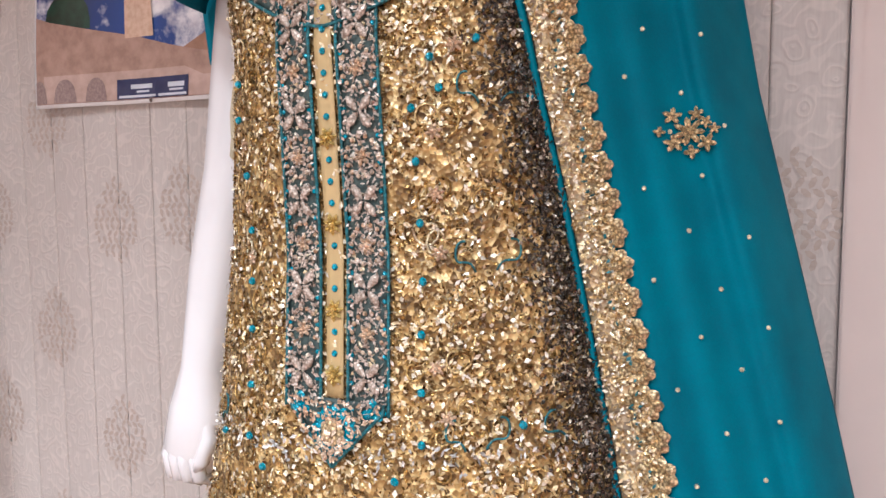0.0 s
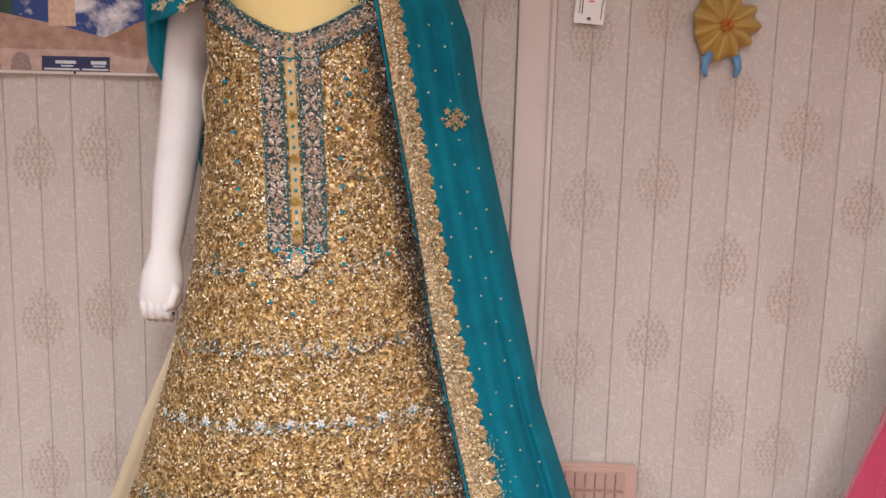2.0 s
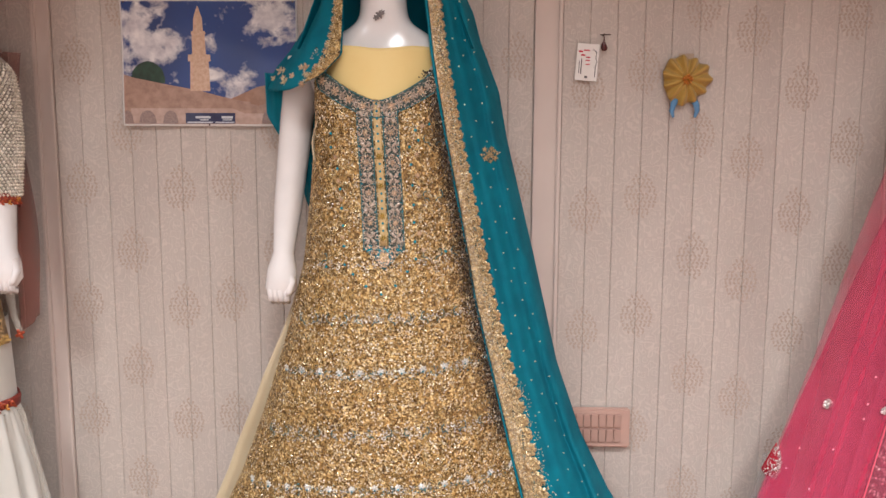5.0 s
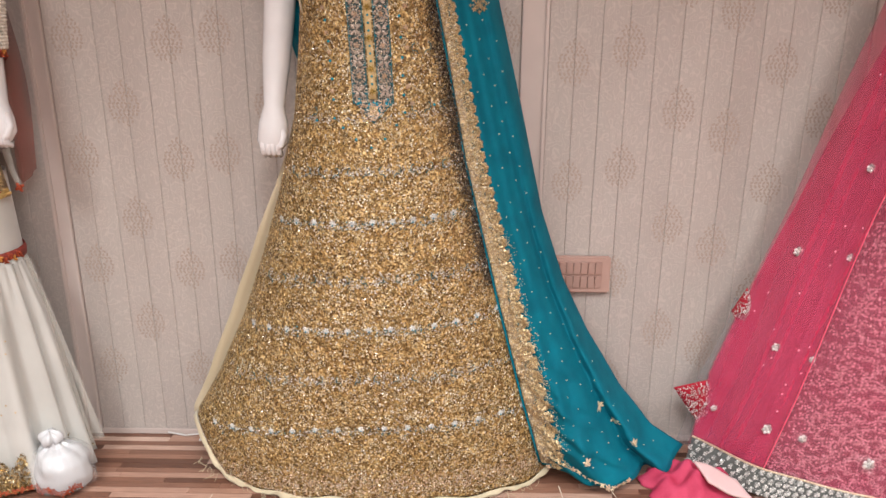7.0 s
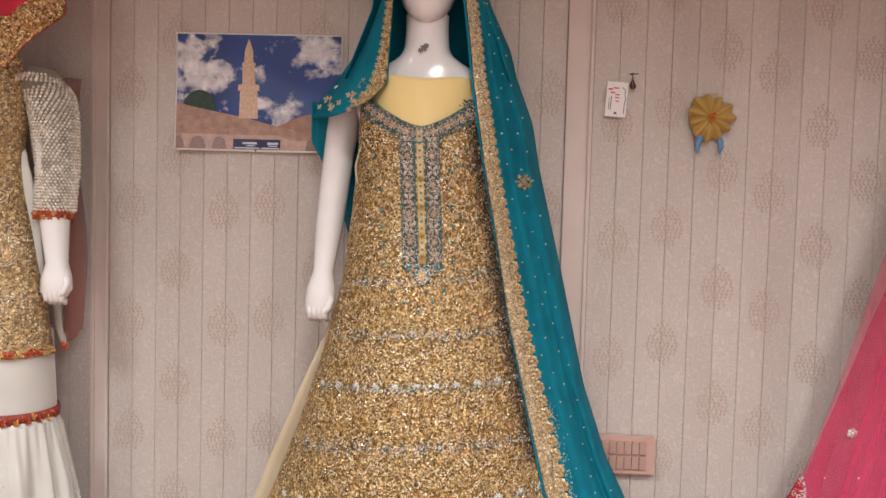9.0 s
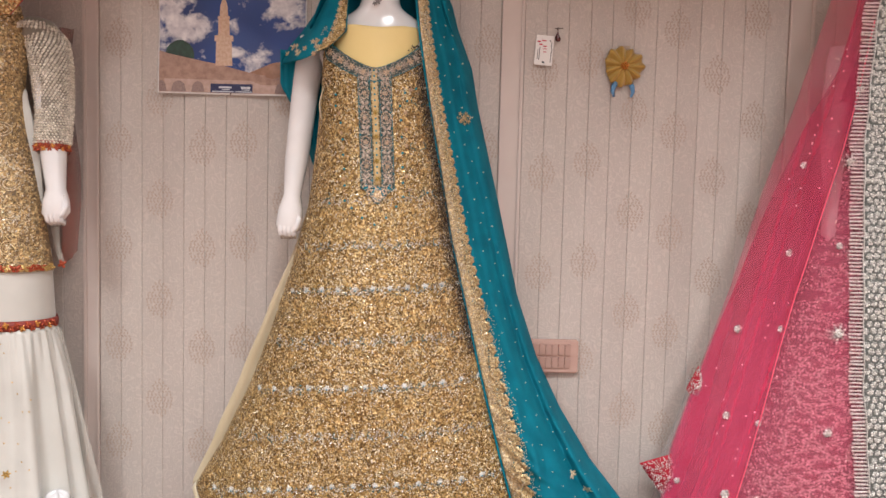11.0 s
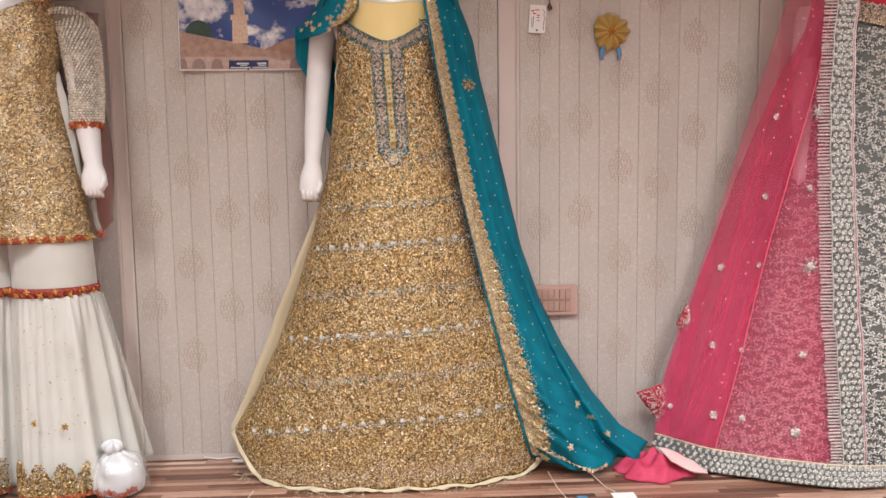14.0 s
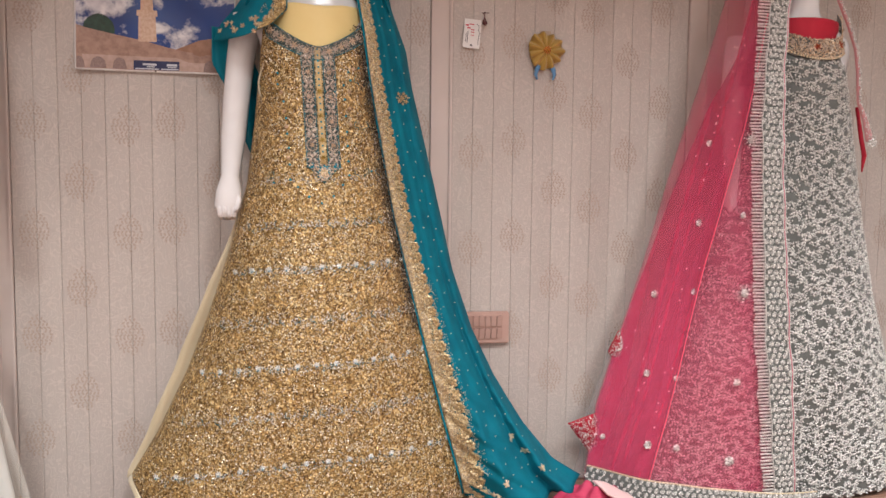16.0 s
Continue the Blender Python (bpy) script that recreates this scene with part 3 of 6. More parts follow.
V, F = tube([(0.518, -0.19, 1.275), (0.503, -0.18, 1.24), (0.496, -0.178, 1.21), (0.499, -0.18, 1.185), (0.506, -0.19, 1.165)], [(0.003, 0.02)] * 5, 8)
link_mesh("armhole_facing", V, F, M_LINING, dress)

# ---------- teal veil over the gold dress ----------
TI = [(0.055, 1.068), (0.274, 1.006), (0.494, 0.949), (0.66, 0.908), (0.855, 0.861), (1.063, 0.823), (1.219, 0.793), (1.403, 0.763), (1.50, 0.752), (1.60, 0.738), (1.70, 0.725), (1.80, 0.69)]
TO = [(0.045, 1.47), (0.105, 1.373), (0.218, 1.281), (0.366, 1.19), (0.512, 1.118), (0.69, 1.056), (0.951, 0.995), (1.222, 0.928), (1.33, 0.908), (1.437, 0.866), (1.502, 0.848), (1.60, 0.800), (1.70, 0.765), (1.80, 0.70)]


def veil_inner(z):
    x = curve_at(TI, z)
    y = dress_y(min(x, curve_at(DR, z) - 0.01), z) - 0.010 if z < 1.36 else curve_at([(1.36, dress_y(curve_at(TI, 1.36), 1.36) - 0.010), (1.45, -0.215), (1.55, -0.235), (1.65, -0.255), (1.8, -0.19)], z)
    return x, y - 0.02 * max(0.0, 0.25 - z)


def veil_point(a, b):
    """a across from the bordered edge to the wall side, b down from the crown to the floor."""
    z = 1.80 - 1.75 * b ** 0.95
    xi, yi = veil_inner(z)
    xo = curve_at(TO, z)
    yo = curve_at([(0.04, -0.11), (0.3, -0.06), (0.9, -0.075), (1.3, -0.085), (1.5, -0.10), (1.8, -0.12)], z)
    x = xi + (xo - xi) * a
    low = max(0.0, 0.55 - z)
    full = curve_at([(0.0, 0.085), (0.25, 0.075), (0.6, 0.03), (1.1, 0.02), (1.4, 0.0), (1.8, 0.03)], z)
    y = yi + (yo - yi) * a ** (1.35 + low) - full * math.sin(math.pi * a) ** 1.2
    fold = 0.019 * math.sin(a * 13 + 1.5 * z) * a * (0.7 + 1.2 * low) + 0.008 * math.sin(a * 29 + 3 * z) * a
    # one long tuck that runs down the wall side
    tuck = 0.70 + 0.05 * math.sin(3.1 * z)
    fold += (0.016 + 0.018 * min(1.0, max(0.0, (1.0 - z) * 2))) * math.exp(-((a - tuck) / 0.06) ** 2) - 0.016 * math.exp(-((a - tuck - 0.13) / 0.07) ** 2)
    crease = (0.005 * math.sin(90 * z + 25 * a) + 0.006 * math.sin(47 * z - 19 * a + 2 * math.sin(9 * a)) + 0.003 * math.sin(151 * z + 37 * a)) * min(1, low * 3) * (1 - 0.7 * a)
    zz = z - (0.035 * math.sin(math.pi * a) * max(0.0, 0.15 - z) / 0.15)
    return x, y + fold + crease, max(0.008, zz)


def veil_y(x, z):
    xi, yi = veil_inner(z)
    a = min(1.0, max(0.0, (x - xi) / max(1e-3, curve_at(TO, z) - xi)))
    b = max(0.0, (1.80 - z) / 1.75) ** (1 / 0.95)
    return veil_point(a, b)[1]


teal = thing("veil", "sheer teal chiffon veil with scalloped gold border draped over a mannequin", "veil")
V, F = grid(veil_point, 90, 170)
link_mesh("fall", V, F, M_TEALNET, teal, "long teal fall with small gold sequins", solid=0.0012)

# hood over the crown and back of the head
def hood_point(a, b):
    w = math.pi * (0.04 + 0.92 * a)
    z = 1.815 - 0.40 * b
    r = 0.10 + 0.055 * b + 0.10 * max(0, b - 0.6)
    if b < 0.12:
        r *= (b / 0.12) ** 0.5 * 0.98 + 0.02
    return 0.655 + r * math.cos(w), -0.165 + (r * 0.95) * math.sin(w) * (1.0 if b < 0.5 else 1 - 0.5 * (b - 0.5)) - 0.02, z
V, F = grid(hood_point, 36, 30)
link_mesh("hood", V, F, M_TEAL, teal, solid=0.0012)

# short side over the shoulder: inner edge with a gold border, end gathered on the upper arm
SI = [(1.30, 0.500), (1.335, 0.535), (1.38, 0.572), (1.45, 0.572), (1.55, 0.578), (1.65, 0.585), (1.80, 0.62)]
SO = [(1.30, 0.370), (1.335, 0.375), (1.38, 0.395), (1.42, 0.430), (1.506, 0.488), (1.627, 0.546), (1.70, 0.57), (1.80, 0.61)]
def side_point(a, b):
    z = 1.80 - 0.47 * b
    zz = z - 0.018 * b ** 3 * math.sin(math.pi * a) + 0.02 * b ** 4 * (1 - a)
    xi, xo = curve_at(SI, z), curve_at(SO, z)
    yi = curve_at([(1.30, -0.262), (1.38, -0.245), (1.45, -0.222), (1.55, -0.235), (1.65, -0.255), (1.8, -0.19)], z)
    x = xi + (xo - xi) * a
    y = yi + (-0.09 - yi) * a ** 1.6 - 0.02 * math.sin(math.pi * a) + 0.006 * math.sin(13 * a + 2 * z) * a
    return x, y, zz
V, F = grid(side_point, 40, 60)
link_mesh("shoulder_drape", V, F, M_TEALNET, teal, solid=0.0012)
# tail of that side, hanging behind the arm
def tail_point(a, b):
    z = 1.37 - 0.38 * b
    w = curve_at([(0, 0.10), (0.25, 0.115), (0.5, 0.10), (0.8, 0.075), (1.0, 0.03)], b)
    cx = curve_at([(0, 0.42), (0.25, 0.425), (0.5, 0.47), (0.8, 0.49), (1.0, 0.50)], b)
    return cx + w * (a - 0.5), -0.045 + 0.012 * math.sin(11 * a + 2 * b) - (0.05 * (1 - b) if a < 0.5 else 0.02), z
V, F = grid(tail_point, 24, 30)
link_mesh("tail", V, F, M_TEAL, teal, solid=0.0012)

# teal piping along the inner edge
V, F = tube([(veil_inner(z)[0] - 0.004, veil_inner(z)[1] - 0.003, z) for z in np.linspace(1.78, 0.06, 60)], 0.003, 6)
link_mesh("piping", V, F, M_TEAL, teal)


def border_w(z):
    return curve_at([(0.0, 0.054), (0.3, 0.052), (0.7, 0.042), (1.1, 0.031), (1.4, 0.025), (1.8, 0.018)], z)


def border_point(a, b):
    z = 1.78 - 1.72 * b
    x = veil_inner(z)[0] + a * 0.8 * border_w(z)
    return x, veil_y(x, z) - 0.003, z
V, F = grid(border_point, 5, 160)
link_mesh("border", V, F, M_BORDERNET, teal, "gold embroidered border", solid=0.0015)
k, z = 0, 1.70
while z > 0.06:                                             # one scallop after another along the border
    r = 0.29 * border_w(z) + 0.003
    x = veil_inner(z)[0] + 0.74 * border_w(z) + r * 0.2
    V, F = flower(veil_y, x, z, r * 1.15, 8, 0.004, 0.3 * k, 0.35, 0.0, 0.82)
    link_mesh("scallop", V, F, M_SCALLOP, teal, "rose gold beaded scallop")
    z -= r * 2.0
    k += 1

# ---------- pink veil and silver dress ----------
GL = [(0.0, 1.60), (0.3, 1.69), (0.6, 1.76), (0.9, 1.845), (1.1, 1.905), (1.25, 1.935), (1.45, 1.94)]
GR = [(0.0, 2.60), (0.3, 2.495), (0.6, 2.40), (0.836, 2.345), (1.1, 2.30), (1.25, 2.275), (1.45, 2.235)]
GF = [(0.0, -0.33), (0.4, -0.36), (0.8, -0.335), (1.1, -0.30), (1.3, -0.285), (1.45, -0.25)]


def silver_y(x, z):
    l, r, f = curve_at(GL, z), curve_at(GR, z), curve_at(GF, z)
    u = min(1.0, abs(2 * (x - l) / (r - l) - 1))
    e = -0.16
    return e + (f - e) * (1 - u ** 2.3) ** 0.6 + 0.006 * math.sin(21 * u + z) * max(0, 1 - z) * (1 - u)


def silver_point(a, b):
    u = 2 * a - 1
    dx = u * 0.13
    zt = 1.335 + 0.9 * max(0.0, abs(dx) - 0.055) if abs(u) < 0.88 else 1.41 - (abs(u) - 0.88) * 0.4
    z = min(zt, 1.41) + (0.02 - min(zt, 1.41)) * b
    l, r = curve_at(GL, z), curve_at(GR, z)
    x = l + (r - l) * a
    return x, silver_y(x, z), z


silver = thing("dress", "grey net dress covered in silver bead rows with crimson yoke", "dress")
V, F = grid(silver_point, 90, 110)
link_mesh("front_panel", V, F, M_GREY, silver, "dark grey net", solid=0.0016)
V, F = grid(lambda a, b: (curve_at(GL, 1.38 - 1.35 * b) + (curve_at(GR, 1.38 - 1.35 * b) - curve_at(GL, 1.38 - 1.35 * b)) * a, -0.155 + 0.06 * math.sin(math.pi * a), 1.38 - 1.35 * b), 30, 40)
link_mesh("back_panel", V, F, M_GREY, silver, solid=0.0016)
V, F = grid(lambda a, b: (1.992 + 0.225 * a, -0.262 + 0.05 * (2 * a - 1) ** 2, 1.45 - 0.13 * b), 24, 12)
link_mesh("yoke", V, F, M_REDCLOTH, silver, "crimson silk yoke", solid=0.002)

PO = [(0.03, 1.475), (0.264, 1.512), (0.476, 1.583), (0.72, 1.662), (1.01, 1.742), (1.26, 1.82), (1.424, 1.866), (1.55, 1.90), (1.7, 1.98), (1.8, 2.06)]
PI = [(0.02, 1.953), (0.139, 1.942), (0.5, 1.906), (0.84, 1.899), (1.13, 1.902), (1.36, 1.927), (1.48, 1.940), (1.6, 1.97), (1.7, 2.02), (1.8, 2.08)]
PB = [(0.02, 2.020), (0.1, 2.014), (0.516, 1.983), (0.77, 1.970), (1.0, 1.966), (1.29, 1.979), (1.457, 1.998), (1.6, 2.02), (1.7, 2.06), (1.8, 2.10)]


def pink_front(z):
    return curve_at([(0.0, -0.37), (0.4, -0.372), (0.8, -0.345), (1.1, -0.315), (1.35, -0.285), (1.5, -0.27), (1.8, -0.24)], z)


def pink_y(x, z):
    xo, xi = curve_at(PO, z), curve_at(PI, z)
    a = min(1.0, max(0.0, (x - xo) / (xi - xo)))
    yo = curve_at([(0.0, -0.10), (0.5, -0.09), (1.2, -0.10), (1.8, -0.12)], z)
    y = yo + (pink_front(z) - yo) * (1 - (1 - a) ** 1.9) + 0.006 * math.sin(17 * a + 3 * z) * (1 - a)
    return min(y, silver_y(x, z) - 0.012) if x > curve_at(GL, z) + 0.02 else y


def pink_point(a, b):
    z = 1.80 - 1.775 * b
    xo, xi = curve_at(PO, z), curve_at(PI, z)
    x = xo + (xi - xo) * a
    return x, pink_y(x, z), z


pinkv = thing("veil", "sheer pink net veil with silver flowers and wide silver border", "veil")
V, F = grid(pink_point, 60, 120)
link_mesh("fall", V, F, M_PINK, pinkv, "sheer pink net", solid=0.0008)
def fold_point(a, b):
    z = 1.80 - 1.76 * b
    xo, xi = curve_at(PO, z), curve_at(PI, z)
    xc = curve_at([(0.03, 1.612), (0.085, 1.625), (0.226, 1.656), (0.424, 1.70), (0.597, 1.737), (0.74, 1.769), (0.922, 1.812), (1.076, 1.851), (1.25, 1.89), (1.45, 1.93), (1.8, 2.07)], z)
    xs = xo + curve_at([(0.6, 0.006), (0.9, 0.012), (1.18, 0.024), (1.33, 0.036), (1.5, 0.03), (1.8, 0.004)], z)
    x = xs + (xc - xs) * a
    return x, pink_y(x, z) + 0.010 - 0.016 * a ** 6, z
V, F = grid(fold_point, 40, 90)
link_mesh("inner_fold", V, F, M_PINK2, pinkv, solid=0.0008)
V, F = tube([tuple(Vector(fold_point(1.0, b)) + Vector((0, -0.004, 0))) for b in np.linspace(0.2, 0.995, 60)], 0.0016, 5)
link_mesh("crease", V, F, plain("pink_crease", (0.80, 0.16, 0.24), 0.7), pinkv, "pale pink folded edge")
def pborder(a, b):
    z = 1.80 - 1.785 * b
    xi, xb = curve_at(PI, z), curve_at(PB, z)
    x = xi + (xb - xi) * a
    return x, min(pink_front(z), silver_y(x, z) - 0.008) - 0.006 + 0.003 * math.sin(40 * z), z
V, F = grid(pborder, 10, 120)
link_mesh("border", V, F, M_GREY, pinkv, "wide grey border of silver bead flowers", solid=0.0015)

# ---------- ivory and gold outfit ----------
tunic = thing("tunic", "gold embroidered tunic with red braid hem and silver lattice sleeves", "tunic")
KL = [(0.74, -0.715), (0.98, -0.70), (1.217, -0.655), (1.33, -0.65), (1.45, -0.645)]
KR = [(0.74, -0.235), (0.925, -0.264), (1.04, -0.284), (1.12, -0.302), (1.20, -0.313), (1.27, -0.306), (1.33, -0.298), (1.45, -0.295)]


def tunic_y(x, z):
    l, r = curve_at(KL, z), curve_at(KR, z)
    u = min(1.0, abs(2 * (x - l) / (r - l) - 1))
    return -0.155 - (curve_at([(0.7, 0.125), (1.0, 0.115), (1.3, 0.108), (1.38, 0.095), (1.45, 0.075)], z)) * (1 - u ** 2.4) ** 0.6 + 0.005 * math.sin(14 * u)


def tunic_point(a, b):
    u = 2 * a - 1
    dx = abs(u) * 0.17
    zt = 1.385 + max(0, dx - 0.05) * 0.62 if abs(u) < 0.93 else 1.452 - (abs(u) - 0.93) * 0.9
    z = zt + (0.742 - zt) * b
    l, r = curve_at(KL, z), curve_at(KR, z)
    x = l + (r - l) * a
    return x, tunic_y(x, z), z
V, F = grid(tunic_point, 60, 70)
link_mesh("body", V, F, M_TUNICNET, tunic, "ivory and gold thread embroidered body", solid=0.0016)
V, F = grid(lambda a, b: (curve_at(KL, 1.40 - 0.64 * b) + (curve_at(KR, 1.40 - 0.64 * b) - curve_at(KL, 1.40 - 0.64 * b)) * a, -0.15 + 0.07 * math.sin(math.pi * a), 1.40 - 0.64 * b), 24, 20)
link_mesh("back_panel", V, F, M_WHITE, tunic, solid=0.002)
for side in (-1, 1):
    sx = lambda z, s=side: -0.47 + s * curve_at([(1.06, 0.234), (1.16, 0.231), (1.30, 0.220), (1.36, 0.208), (1.42, 0.178)], z)
    sy = lambda z: -0.125 - 0.02 * (z > 1.39) - 0.20 * max(0.0, 1.2 - z)
    V, F = tube([(sx(z), sy(z), z) for z in (1.43, 1.42, 1.40, 1.37, 1.32, 1.25, 1.16, 1.10, 1.068)],
                [(0.006, 0.006), (0.026, 0.03), (0.044, 0.042), (0.051, 0.048), (0.049, 0.048), (0.044, 0.046), (0.040, 0.043), (0.039, 0.041), (0.039, 0.041)], 22, caps=False)
    sl = link_mesh("sleeve", V, F, M_SLEEVE, tunic, "beige net sleeve with silver lattice beads", solid=0.0015)
    V, F = tube([(sx(z), sy(z), z) for z in (1.088, 1.078, 1.066)], 0.0425, 22, caps=False)
    cuff = link_mesh("cuff", V, F, M_BRAID, sl, "red and gold braid cuff", solid=0.002)
    for k in range(20):
        w = math.pi * (0.95 + 1.1 * k / 19)
        x, y = sx(1.077) + 0.043 * math.cos(w), sy(1.077) + 0.043 * math.sin(w)
        v, f = flower(lambda p, q, y=y: y, x, 1.077 + 0.004 * (-1) ** k, 0.0085, 4, 0.001, 0.8 * k, 0.4)
        link_mesh("cuff_knot", v, f, M_ORANGE if k % 3 == 0 else M_REDGOLD, cuff)

gharara = thing("gharara", "ivory silk gharara with red knee braid and gold hem embroidery", "trousers")
def leg(side):
    cx0 = -0.47 + side * 0.112
    def p(a, b):
        w = 2 * math.pi * a
        z = 0.80 - 0.21 * b
        rx = curve_at([(0.59, 0.118), (0.8, 0.105)], z)
        return cx0 + rx * math.cos(w), -0.15 + 0.10 * math.sin(w), z
    V, F = grid(p, 36, 10, wrap=True)
    top = link_mesh("upper_leg", V, F, M_WHITE, gharara, solid=0.0015)
    def q(a, b):
        w = 2 * math.pi * a
        z = 0.592 - 0.578 * b
        spread = b ** 0.9
        rx = 0.122 + 0.088 * spread
        ry = 0.10 + 0.05 * spread
        gather = 0.05 * math.sin(41 * w + 2 * math.sin(5 * w)) * math.exp(-5 * b) * min(1, b * 14)
        f = 1 + gather + min(1, b * 4) * (0.06 * math.sin(7 * w + 2 * side + 0.8 * b) + (0.065 + 0.02 * b) * math.sin(12 * w + side + 1.9 * math.sin(2 * w + 0.5) + 0.7 * b) + 0.028 * math.sin(23 * w + 2.4 * math.sin(3 * w) - 1.2 * b) + 0.012 * b * math.sin(37 * w + 3 * b))
        ca = max(-1.0, math.cos(w) * f)
        inner = 0.114 if ca * side < 0 else rx
        return cx0 + side * 0.004 * b + inner * ca, -0.155 + ry * f * math.sin(w), z
    V, F = grid(q, 140, 30, wrap=True)
    fl = link_mesh("flare", V, F, M_WHITE, gharara, "gathered ivory silk flare", solid=0.0015)
    V, F = tube([(cx0, -0.15, z) for z in (0.611, 0.60, 0.585)], [(0.121, 0.106), (0.124, 0.109), (0.122, 0.107)], 36, caps=False)
    link_mesh("knee_braid", V, F, M_BRAID, gharara, "red and gold braid", solid=0.003)
    return fl
leg(1), leg(-1)

# ---------- embroidery of the gold dress ----------
rng = np.random.default_rng(11)


def scatter(n, z0, z1, left, right, fn, keep=None, inset=0.02):
    P, N = [], []
    while len(P) < n:
        z = rng.uniform(z0, z1)
        l, r = curve_at(left, z) + inset, curve_at(right, z) - inset
        # wider rows get more pieces
        if rng.uniform() > (r - l) / 1.0:
            continue
        x = rng.uniform(l, r)
        if keep is not None and rng.uniform() > keep(x, z):
            continue
        P.append((x, fn(x, z), z))
        N.append(normal_of(fn, x, z))
    return P, N


def dress_keep(x, z):
    if z > neck_z(x - 0.648) - 0.006 or z < dress_hem((x - 0.65) / 0.5) + 0.004:
        return 0.0
    u = (x - 0.654) / (0.5 + 0.5 * (1.4 - z))
    a = math.sin(u * 62) * math.sin(z * 88 + math.floor(u * 62 / math.pi) * 1.57)
    b = 0.5 + 0.5 * math.sin(z * 25.2 + 1.1)
    return 0.42 + 0.34 * a + 0.24 * b


P, N = scatter(92000, 0.02, 1.41, DL, DR, dress_y, dress_keep, 0.006)
V, F = chips(P, N, 0.0046, 0.0022, 0.48, rng, 0.0012)
link_mesh("sequins", V, F, M_SEQUIN, dress, "gold sequins", smooth=False, kind="stuff")
# sparser near-white chips paint glints over the gold ones
P, N = scatter(12500, 0.02, 1.41, DL, DR, dress_y, dress_keep, 0.006)
V, F = chips(P, N, 0.0054, 0.0032, 0.30, rng, 0.0024)
link_mesh("bright_sequins", V, F, M_SPARK, dress, "near-white gold sequins with the sparkle in their colour", smooth=False, kind="stuff")
# smoky beads along the side seam, their dark colour also painting the veil's shade
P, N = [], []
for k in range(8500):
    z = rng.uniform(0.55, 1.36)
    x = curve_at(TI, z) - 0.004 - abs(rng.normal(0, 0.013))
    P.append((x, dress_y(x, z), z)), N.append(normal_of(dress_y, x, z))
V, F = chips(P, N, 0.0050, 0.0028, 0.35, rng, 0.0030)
link_mesh("side_beads", V, F, M_SHADEDBEAD, dress, "smoky side seam beads, darkened for the shade beside the veil", smooth=False, kind="stuff")

# ridged scrolls of gold cord
V, F = [], []
for i in range(300):
    z = rng.uniform(0.10, 1.26)
    x = rng.uniform(curve_at(DL, z) + 0.03, min(curve_at(DR, z) - 0.03, curve_at(TI, z) + 0.01))
    if 0.595 < x < 0.715 and z > 0.94:
        continue
    r0, w0, s = rng.uniform(0.006, 0.013), rng.uniform(0, 6.28), rng.choice((-1, 1))
    pts = [(x + r0 * (1 - k / 11) * math.cos(w0 + s * k * 0.62), z + 1.25 * r0 * (1 - k / 11) * math.sin(w0 + s * k * 0.62)) for k in range(9)]
    v, f = tube([(a, dress_y(a, b) - 0.0028, b) for a, b in pts], 0.0009, 4)
    V, F = (V + list(v), F + [tuple(q + len(V) for q in g) for g in f])
link_mesh("scroll_cord", V, F, M_GOLD, dress, "gold scroll cord", kind="stuff")


def strip_on(fn, left, right, z0, z1, mat, name, lift, n=24, label=""):
    """A vertical band on a surface; left and right give x by z."""
    V, F = grid(lambda a, b: (left(z0 + (z1 - z0) * b) * (1 - a) + right(z0 + (z1 - z0) * b) * a,
                              fn(left(z0 + (z1 - z0) * b) * (1 - a) + right(z0 + (z1 - z0) * b) * a, z0 + (z1 - z0) * b) - lift, z0 + (z1 - z0) * b), 4, n)
    return link_mesh(name, V, F, mat, dress, label, solid=0.001)


